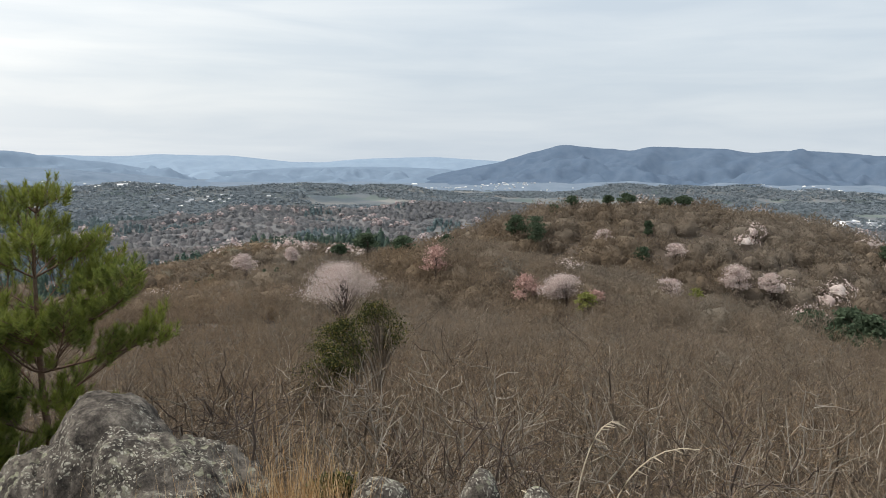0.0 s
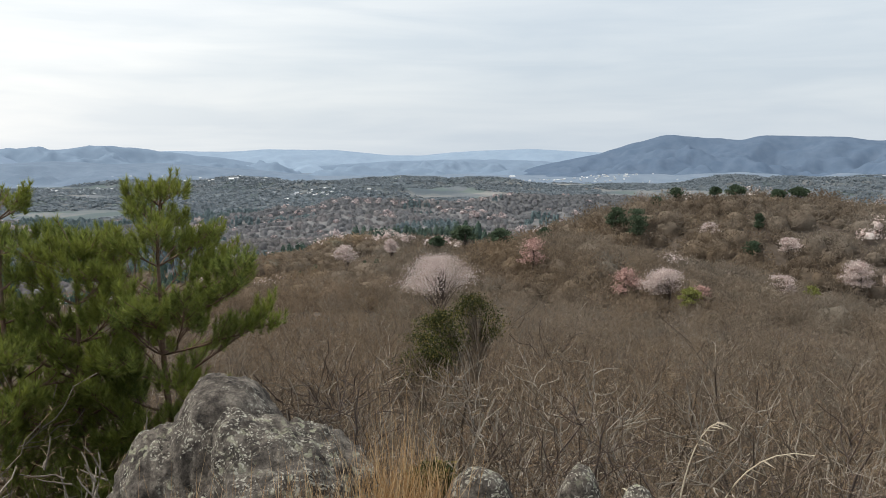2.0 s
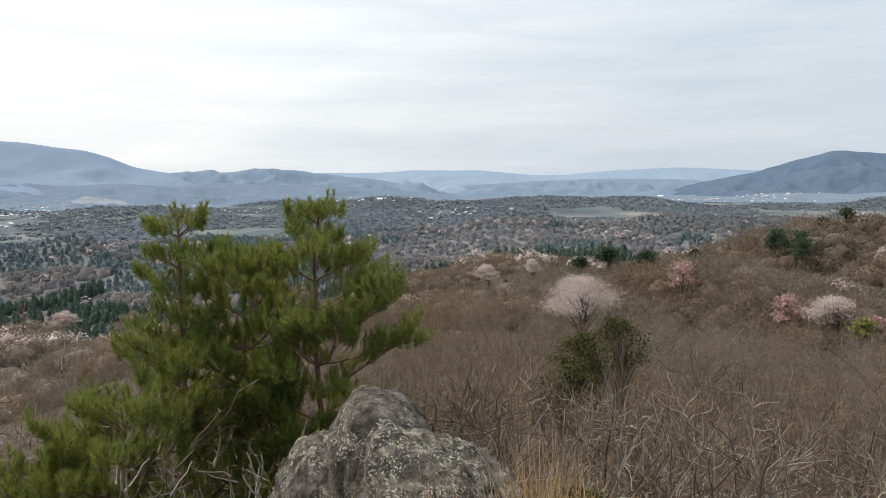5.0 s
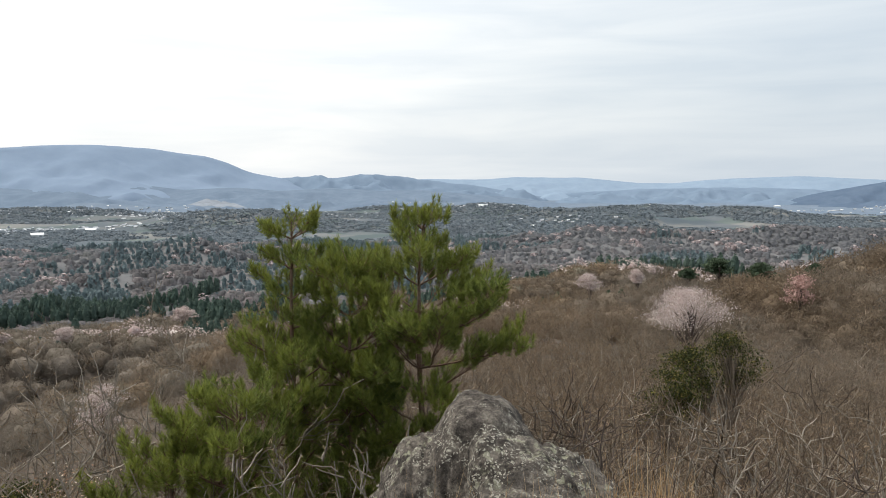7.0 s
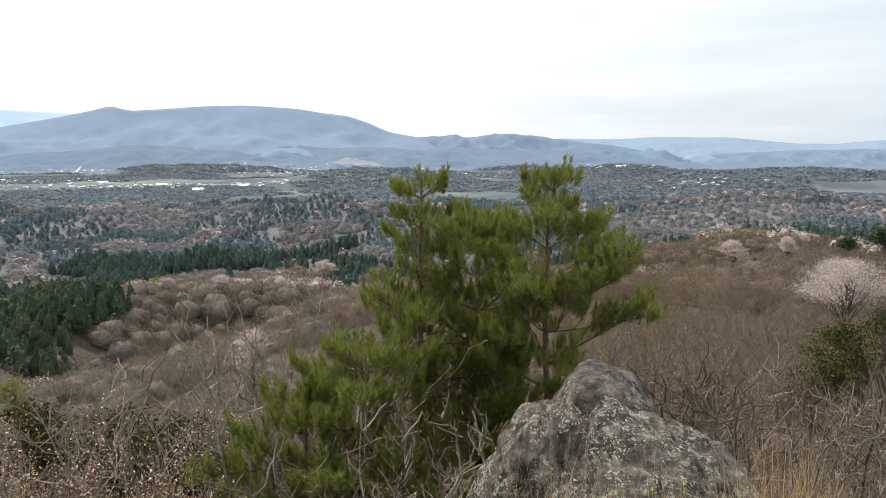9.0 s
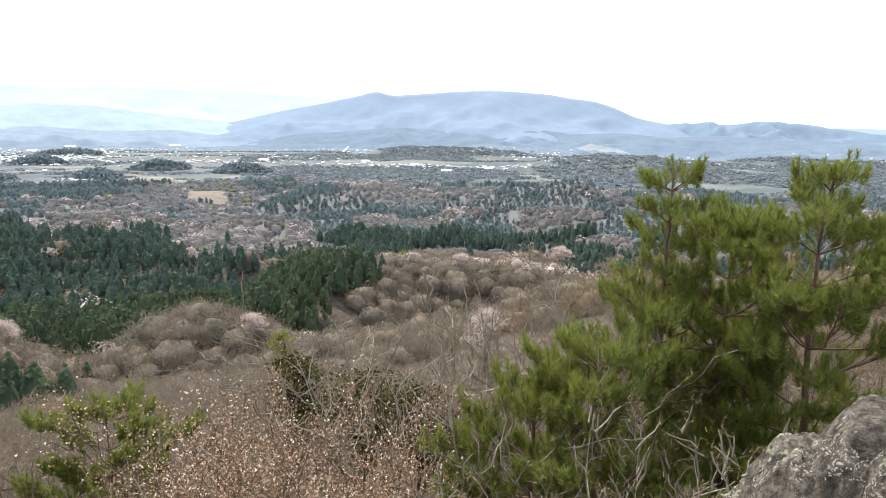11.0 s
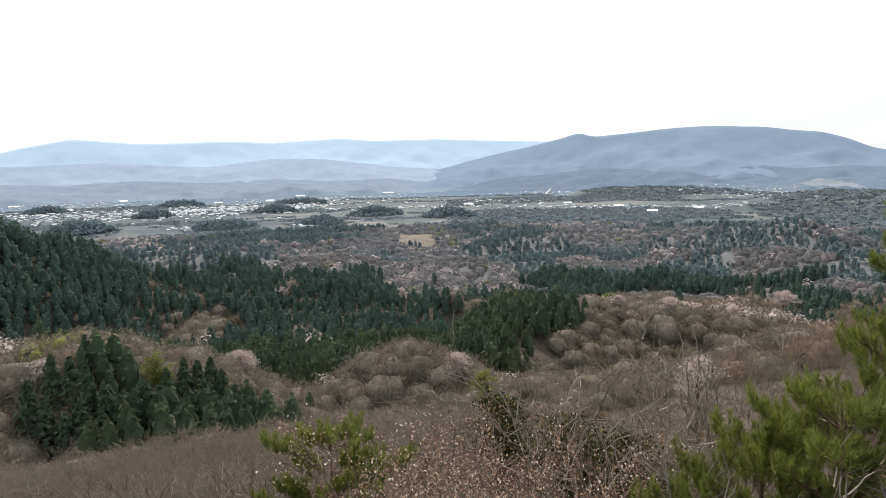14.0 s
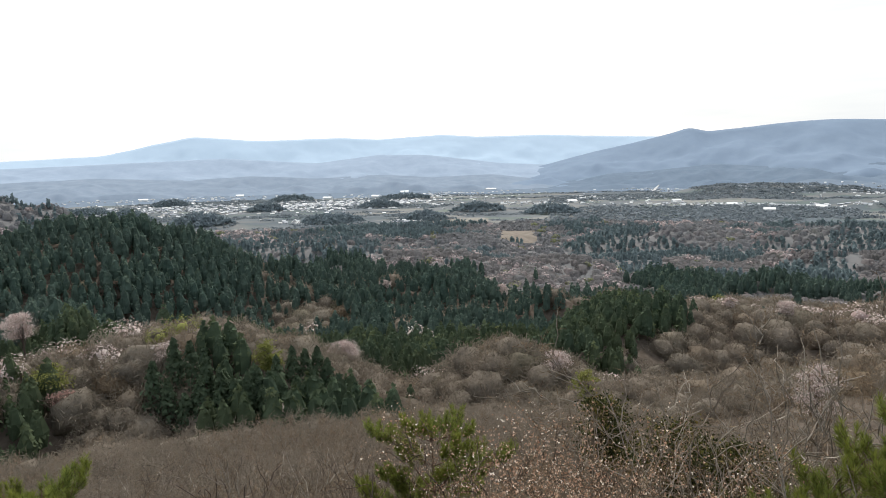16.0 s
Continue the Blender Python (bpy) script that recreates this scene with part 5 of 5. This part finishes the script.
def stone(label, az, r, z, size, seed):
    x, y, h = size
    boulder("rock", label, az, r, z, ((1, 0.1, 0.2, x), (-1, 0.2, 0.3, x), (0.1, -1, 0.3, y), (0, 1, 0, y), (0.25, 0.1, 1, h), (-0.7, -0.3, 0.8, (x + h) * 0.52), (0.6, -0.5, 0.7, (x + h) * 0.55), (0, 0, -1, h)), seed, 0.10, 5.0, 4)


boulder("boulder", "upright grey granite boulder with a smooth lichened crown", 26.4, 3.60, -0.20,
        ((0.02, 0.1, 1, 0.66), (0.70, 0, 0.71, 0.545), (0.95, 0, 0.3, 0.42), (-0.80, 0, 0.60, 0.49), (-0.94, 0, 0.335, 0.385), (0, -0.93, 0.37, 0.43), (-0.6, -0.75, 0.25, 0.40), (0.6, -0.7, 0.40, 0.48), (0, 1, 0.1, 0.36), (0, 0, -1, 0.5)), 2, 0.05, 12.0, mat="smooth_rock")
boulder("boulder", "broad lichen-spotted granite slab below the upright boulder", 22.2, 3.15, -0.10,
        ((0.14, -0.12, 0.985, 0.43), (0.51, -0.1, 0.86, 0.43), (0.90, 0, 0.43, 0.46), (-0.90, -0.2, 0.35, 0.37), (0, -0.90, 0.43, 0.40), (0.45, -0.8, 0.4, 0.45), (-0.4, -0.6, 0.69, 0.52), (0, 1, 0, 0.26), (0, 0, -1, 0.4)), 5, 0.13, 10.0)
boulder("boulder", "rough weathered granite block beside the upright boulder", 31.9, 3.64, -0.27,
        ((-0.15, 0, 0.99, 0.45), (-0.88, -0.1, 0.46, 0.24), (0, -0.9, 0.43, 0.37), (0.95, 0, 0.1, 0.24), (0, 1, 0, 0.26), (-0.55, -0.75, 0.35, 0.34), (0, 0, -1, 0.5)), 9, 0.15, 9.0)
stone("low dark lichened rock at the end of the slab", 16.2, 3.5, -0.40, (0.22, 0.2, 0.42), 21)
stone("small purple-grey rock in dry grass", 5.2, 3.35, -0.24, (0.20, 0.15, 0.26), 12)
stone("small pale lichened rock in dry grass", -3.4, 3.4, -0.22, (0.13, 0.13, 0.29), 14)
stone("small grey rock in dry grass", -8.2, 3.35, -0.25, (0.12, 0.12, 0.24), 17)
stone("small grey stone at the foot of the slab", 26.5, 2.72, -0.02, (0.09, 0.07, 0.30), 19)


# ---- single trees that stand out ----
def settle(az, r, top_el, want):
    """The distance near r at which a tree of that height, larger the farther off, stands on the ground with its top at top_el."""
    rs = np.linspace(0.6 * r, 1.5 * r, 240)
    a = radians(az)
    need = EYE_Z + rs * math.tan(radians(top_el)) - ground_z(-rs * math.sin(a), rs * math.cos(a))
    return float(rs[np.argmin(np.abs(need - want * rs / r) + 0.02 * np.abs(rs - r))])


def crown_tree(name, label, category, az, r, top_el, width, depth, mat, layers=5, leaf=0.16, count=2600, group="", bark="dark_bark", droop=0.0):
    """A blossoming or leafy tree: forked trunk, spreading limbs, flat sprays of small leaves with gaps between."""
    if r > 40:
        far = settle(az, r, top_el, depth * 1.5)
        width, depth, leaf, r = width * far / r, depth * far / r, leaf * far / r, far
    p = bearing(az, r)
    gz = float(ground_z(p.x, p.y))
    top = EYE_Z + r * math.tan(radians(top_el)) - gz
    top = min(max(top, depth * 1.25), depth * 1.6 + 3.5)
    root = tagged(new(name), label, category, group)
    root.location = (p.x, p.y, gz)
    wood, lf = Soup(), Soup()
    low = top - depth
    stem = limb((0, 0, -0.4), (0.05, 0.05, 1), low + depth * 0.55 + 0.4, 0.05, 6, 0.05)
    wood.tube(stem, np.linspace(0.035 * width + 0.03, 0.04, len(stem)), 6)
    sides, far_out = rng.uniform(0, 2 * math.pi, 5), rng.uniform(0.6, 1.15, 5)
    for i in range(9 * layers):
        u = rng.uniform(0, 1)
        side = rng.integers(5)
        th = sides[side] + rng.normal() * 0.45
        reach = width * 0.5 * math.sqrt(max(0.05, (1 - u ** 2.2) * (0.55 + 0.45 * min(1.0, 3 * u)))) * rng.uniform(0.35, 1.0) * far_out[side]
        z = low + depth * (0.1 + 0.85 * u) * (0.8 + 0.2 * far_out[side])
        q, _ = along(stem, min(0.99, 0.45 + 0.5 * u * rng.uniform(0.5, 1)))
        e = np.array((reach * math.cos(th), reach * math.sin(th), z))
        mid = (q + e) / 2 + np.array((0, 0, 0.1 * depth))
        wood.tube(np.array([q, mid, e]), np.array((0.035, 0.022, 0.008)) * (0.6 + width * 0.06), 4)
        n = count // (9 * layers)
        off = rng.normal(size=(n, 3)) * np.array((0.14, 0.14, 0.05)) * width * 0.62
        lf.leaves(e + off + np.array((0, 0, 0.05 * depth)), np.full(n, leaf), 0.3)
    part("trunk", wood.mesh("trunk", M[bark], True), root)
    part("crown", lf.mesh("crown", M[mat]), root)
    return root


CH = "wild cherry in pale pink blossom on the wooded slope"
for az, r, el, w, d, c in ((8.4, 62, -7.7, 8.0, 3.6, 4600), (-10.3, 92, -9.1, 8.0, 3.2, 3600), (-18.3, 130, -9.0, 5.0, 3.6, 1600), (-23.2, 140, -7.7, 7.5, 4.5, 2400), (-25.5, 150, -8.0, 5.0, 4.0, 1500),
                           (-13, 215, -5.3, 6.0, 4.0, 1300), (-18.6, 200, -6.2, 6.0, 4.0, 1300), (91.5, 140, -14.0, 7.0, 3.8, 2400), (96.6, 92, -18.4, 6.4, 3.0, 2400), (48.4, 255, -9.6, 8.0, 5.0, 1600),
                           (54.5, 85, -15.0, 5.5, 6.0, 2200), (114.5, 170, -9.2, 9.0, 6.0, 2200), (80.2, 330, -9.8, 5.0, 3.5, 800), (78.2, 330, -9.7, 7.0, 6.0, 900), (87.8, 330, -9.2, 6.0, 4.0, 900), (60.5, 240, -10.4, 5.0, 3.0, 900),
                           (56.6, 250, -10.4, 8.0, 5.0, 1300), (16.0, 190, -6.3, 7.0, 4.5, 1200), (12.2, 200, -6.1, 5.0, 4.0, 900), (0.6, 105, -6.8, 5.5, 4.5, 0), (-6.7, 100, -9.2, 5.0, 3.5, 0), (-12.6, 96, -10.2, 4.0, 2.5, 0),
                           (74.0, 150, -15.0, 7.0, 4.5, 1700), (79.0, 152, -15.8, 4.0, 2.5, 900), (112.5, 110, -15.3, 6.0, 4.0, 0), (105, 150, -12.9, 6.5, 4.0, 900)):
    if c:
        crown_tree("cherry_tree", CH, "tree", az, r, el, w, d, "blossom", 6, 0.0013 * r + 0.025, int(c * 2.4), "wild cherries")
    else:
        crown_tree("cherry_tree", "wild cherry with rosy-brown young leaves and buds", "tree", az, r, el, w, d, "rosy", 4, 0.0021 * r + 0.06, 1500, "wild cherries")
for az, r, el, w, d in ((97.6, 150, -13.4, 7.0, 6.0), (97.2, 140, -14.6, 5.0, 4.0), (113.0, 120, -13.4, 8.0, 4.0), (71.4, 120, -16.6, 5.0, 5.0), (-20.2, 125, -9.6, 3.0, 3.0), (-11.8, 92, -10.4, 3.0, 2.5)):
    crown_tree("leafing_tree", "tree in yellow-green first leaf among bare woods", "tree", az, r, el, w, d, "fresh", 4, 0.0021 * r + 0.05, 1500, "trees in first leaf")
for az, r, el, w, d in ((7.8, 22, -12.8, 2.4, 1.8), (9.8, 20, -14.8, 2.0, 1.5), (5.6, 24, -11.4, 2.2, 2.0), (64.5, 11, -19.5, 1.5, 1.6), (70.5, 13, -17.8, 1.4, 1.5), (60.0, 12, -20.5, 1.4, 1.5), (8.8, 3.7, -25.2, 0.4, 0.22)):
    crown_tree("evergreen_bush", "olive-green evergreen bush among bare branches", "bush", az, r, el, w, d, "evergreen", 7, 0.04 + 0.0008 * r if r > 5 else 0.02, 4500, "evergreen bushes", "bark")


def cedar(az, r, top_el, h, rad, label="dark green cedar among bare woods", name="cedar_tree"):
    far = settle(az, r, top_el, h)
    h, rad, r = h * far / r, rad * far / r, far
    p = bearing(az, r)
    gz = float(ground_z(p.x, p.y))
    root = tagged(new(name), label, "tree", "cedars and pines")
    root.location = (p.x, p.y, gz)
    wood, lf = Soup(), Soup()
    wood.tube(np.array([(0, 0, -0.4), (0, 0, h * 0.5), (0, 0, h * 0.97)]), np.array((0.16, 0.10, 0.02)), 6)
    n = 520
    u = rng.uniform(0.0, 1, n) ** 0.8
    th = rng.uniform(0, 2 * math.pi, n)
    q = rad * ((1 - u) ** 0.7 * rng.uniform(0.5, 1.12, n) * (1 + 0.22 * np.sin(u * 34 + th)) + 0.04)
    pt = np.stack([q * np.cos(th), q * np.sin(th), h * (0.06 + 0.95 * u)], -1)
    lf.shell(pt, np.stack([np.cos(th), np.sin(th), np.full(n, 0.55)], -1), np.full(n, 0.24 * rad))
    part("trunk", wood.mesh("trunk", M["dark_bark"], True), root)
    part("crown", lf.mesh("crown", M["cedar"]), root)


for az, r, el, h, rad in ((104.6, 106, -12.7, 9, 2.1), (103.4, 107, -13.0, 9, 2.1), (106.2, 104, -14.2, 8, 2.1), (102.3, 106, -14.2, 8, 2.0), (101.3, 104, -15.2, 8, 2.0), (105.2, 100, -15.8, 7, 2.0), (102.9, 99, -16.0, 7, 2.0),
                          (100.3, 102, -16.2, 7, 1.9), (104.0, 97, -16.9, 6, 1.9), (101.6, 97, -17.0, 6, 1.9), (96.9, 112, -14.8, 8, 2.0), (95.6, 114, -14.2, 8, 2.1), (94.6, 116, -14.4, 8, 2.1), (93.6, 115, -14.3, 8, 2.1), (94.2, 109, -16.0, 7, 2.1), (95.3, 108, -16.4, 7, 2.1),
                          (92.8, 112, -15.2, 7, 2.0), (97.6, 106, -16.4, 7, 2.0), (96.4, 104, -17.0, 6, 1.9),
                          (98.4, 106, -15.6, 8, 2.1), (99.2, 105, -15.8, 8, 2.1), (98.0, 100, -17.0, 7, 2.1), (99.6, 99, -17.2, 7, 2.0), (14.4, 180, -6.5, 6, 2.2), (13.4, 185, -6.6, 6, 2.2), (18.4, 165, -7.4, 7, 2.4), (19.6, 160, -7.8, 6, 2.4),
                          (87.2, 150, -15.0, 6, 1.8), (85.8, 152, -15.2, 6, 1.8), (84.8, 150, -15.4, 6, 1.8), (88.6, 152, -14.6, 6, 1.8)):
    cedar(az, r, el, h, rad)
# spreading pines on the neighbouring hill
for az, r, el, w, d in ((-10.4, 240, -2.7, 5.0, 3.0), (-14.7, 243, -2.4, 6.5, 3.2), (-19.0, 248, -2.5, 5.0, 2.6), (-17.6, 248, -2.7, 5.0, 2.4), (-13.3, 243, -2.6, 3.5, 2.4), (-7.6, 222, -4.4, 10.0, 8.0), (-6.0, 226, -4.3, 7.5, 6.5), (-9.0, 236, -3.4, 4.0, 3.0),
                        (-16.4, 215, -4.4, 3.0, 5.0), (-16.2, 190, -6.6, 4.5, 3.5), (3.2, 160, -6.2, 6.0, 3.0), (6.2, 172, -6.0, 7.0, 3.2), (8.4, 180, -6.2, 4.0, 2.6), (-0.4, 170, -6.0, 4.0, 3.0), (-32.5, 235, -5.6, 7.0, 4.0), (-30.8, 110, -10.2, 6.0, 5.0), (-32.2, 105, -10.4, 6.0, 5.0), (-28.4, 115, -10.6, 5.0, 3.5)):
    crown_tree("pine_tree", "dark green spreading pine standing above bare woods", "tree", az, r, el, w, d, "cedar", 5, 0.5, 2600, "cedars and pines")


# ---- trees close to the summit ----
SILVER = dict(stems=3, kids=8, subs=6, twigs=5, spread=0.75, thick=0.62, twig_w=0.006, twig_len=0.22, crook=0.55)
for az, r, el, turn in ((56.0, 8.2, -11.0, 0), (51.0, 7.0, -14.5, 200), (62.5, 8.6, -14.0, 20), (47.0, 9.0, -12.5, 110)):
    stand_to(bare_tree("bare_tree", "silvery bare tree with crooked spreading limbs", "bare trees of the slope", 4.0, "pale_bark", **SILVER), az, r, el, 3.7, turn)
for az, r, el, turn in ((74.5, 7.8, -16.5, 0), (80.0, 8.0, -18.5, 140), (68.5, 8.0, -17.0, 250), (76.5, 6.6, -21.0, 60), (71.0, 6.8, -21.5, 300), (64.5, 7.0, -19.5, 190)):
    stand_to(bare_tree("budding_tree", "spreading tree covered with coppery buds and pale young leaves", "budding trees", 3.2, "bark", ("bud", 5, 0.028, "coppery buds and pale young leaves"), stems=4, kids=7, subs=6, twigs=6, spread=0.9, thick=1.0, twig_w=0.006, flat=0.6), az, r, el, 3.2, turn)
for az, r, k, turn, lean in ((36.5, 4.1, 1.0, 30, (-0.5, 0, 0)), (40.0, 4.6, 0.8, 80, (0.3, 0, 0)), (33.8, 4.0, 0.6, 220, (0, 0, 0)), (44.5, 4.9, 0.8, 150, (0, 0.3, 0))):
    stand(bare_tree("dead_shrub", "dry silvery shrub with tangled bare twigs", "", 1.4, "pale_bark", stems=5, kids=5, subs=4, twigs=3, spread=1.0, thick=0.36, twig_w=0.004, twig_len=0.16, crook=0.42, lean=lean), az, r, turn, k)


# crooked limbs close below the summit
NEAR_TREES = [bare_tree("bare_tree", lab, "bare trees of the slope", 3.0, bark, stems=3, kids=6, subs=5, twigs=4, spread=0.95, thick=thick, twig_w=0.0055, twig_len=0.22, crook=0.55, flat=0.35)
         for lab, bark, thick in (("leafless tree with dark crooked limbs close below the summit", "dark_bark", 1.15), ("leafless tree with lichen-pale crooked limbs close below the summit", "pale_bark", 0.85),
                                  ("leafless tree with dark crooked limbs close below the summit", "dark_bark", 0.95), ("leafless tree with lichen-pale crooked limbs close below the summit", "pale_bark", 0.7))]
for i, (az, r, el) in enumerate(((17.5, 6.2, -15.5), (12.5, 7.6, -12.8), (8.0, 6.4, -15.0), (3.5, 8.2, -13.0), (-1.5, 6.0, -17.0), (-5.5, 8.0, -13.5), (-10.0, 6.4, -16.5), (-14.5, 8.4, -13.5), (-19.0, 6.4, -15.5),
                                 (-23.5, 7.6, -14.0), (-28.0, 6.2, -16.0), (-33.0, 7.6, -14.5), (20.5, 8.4, -13.0), (6.0, 5.4, -20.0), (-7.0, 5.2, -21.0), (-16.5, 5.4, -20.0), (14.5, 10.0, -11.8), (0.5, 10.5, -12.0),
                                 (90.0, 7.8, -22.0), (95.0, 9.4, -20.0), (100.5, 8.2, -21.5), (106.0, 9.8, -19.5), (111.0, 8.0, -22.0))):
    ob = NEAR_TREES[i] if i < 4 else copy_thing(NEAR_TREES[i % 4], Matrix())
    stand_to(ob, az, r, el, 2.9, i * 77)


# ---- dry grass on the summit ----
def dry_grass():
    s = Soup()
    g = np.random.default_rng(12)
    for az, r, w, d, k, h in ((12.2, 3.1, 0.11, 0.12, 420, 0.62), (14.6, 3.0, 0.11, 0.12, 300, 0.50), (9.5, 3.2, 0.12, 0.12, 420, 0.50), (24.0, 2.68, 0.26, 0.10, 260, 0.37), (18.0, 2.72, 0.24, 0.10, 320, 0.38),
                              (30.5, 2.85, 0.16, 0.12, 140, 0.36), (2.0, 3.3, 0.3, 0.15, 200, 0.16), (-6.0, 3.3, 0.3, 0.15, 180, 0.18), (-14, 3.5, 0.25, 0.2, 240, 0.34), (-22, 3.6, 0.4, 0.3, 240, 0.30), (33.5, 3.15, 0.14, 0.14, 160, 0.2)):
        c = bearing(az, r)
        px, py = c.x + g.normal(size=k) * w * 0.6, c.y + g.normal(size=k) * d * 0.6
        z = ground_z(px, py) - 0.05
        st = np.stack([px, py, z + (0.04 if 14 < az < 34 else 0.0)], -1)
        way = g.normal(size=(k, 3)) * 0.24 + np.array((0, 0, 1))
        s.blades(st, st + way * (h * 0.85 * g.uniform(0.4, 1.2, k))[:, None], np.full(k, 0.005))
    tagged(new("dry_grass", s.mesh("dry_grass", M["straw"])), "tufts of golden dry grass between the rocks", "grass", kind="stuff")


dry_grass()


def grass_stalk(az, r, h, lean, tall_label):
    p = bearing(az, r)
    s = Soup()
    a = radians(az)
    side = np.array((math.cos(a), math.sin(a), 0.0))
    t = np.linspace(0, 1, 12)
    pts = np.array([side * lean * q ** 2.2 + np.array((0, 0, h * (q - 0.28 * q ** 4))) for q in t])
    s.tube(pts, np.linspace(0.0045, 0.0022, 12), 4)
    root = tagged(new("grass_stalk"), tall_label, "grass", "tall dry grass stalks")
    root.location = (p.x, p.y, float(ground_z(p.x, p.y)) - 0.05)
    part("stalk", s.mesh("stalk", M["pale_straw"], True), root)
    k = 9
    ends = np.array([along(pts, 0.62 + 0.38 * i / k)[0] for i in range(k)])
    sp = Soup()
    sp.blades(ends, ends + np.array((0, 0, -0.015)) + side * 0.05 + rng.normal(size=(k, 3)) * 0.012, np.full(k, 0.009))
    part("seed_head", sp.mesh("seed_head", M["pale_straw"]), root, "pale drooping seed head")


grass_stalk(-13.8, 3.1, 0.88, 0.40, "tall dry arching grass stalk with pale seeds")
grass_stalk(-11.3, 3.2, 1.02, 0.20, "tall dry upright grass stalk with pale seeds")
grass_stalk(-9.0, 3.4, 0.5, -0.12, "tall dry upright grass stalk with pale seeds")
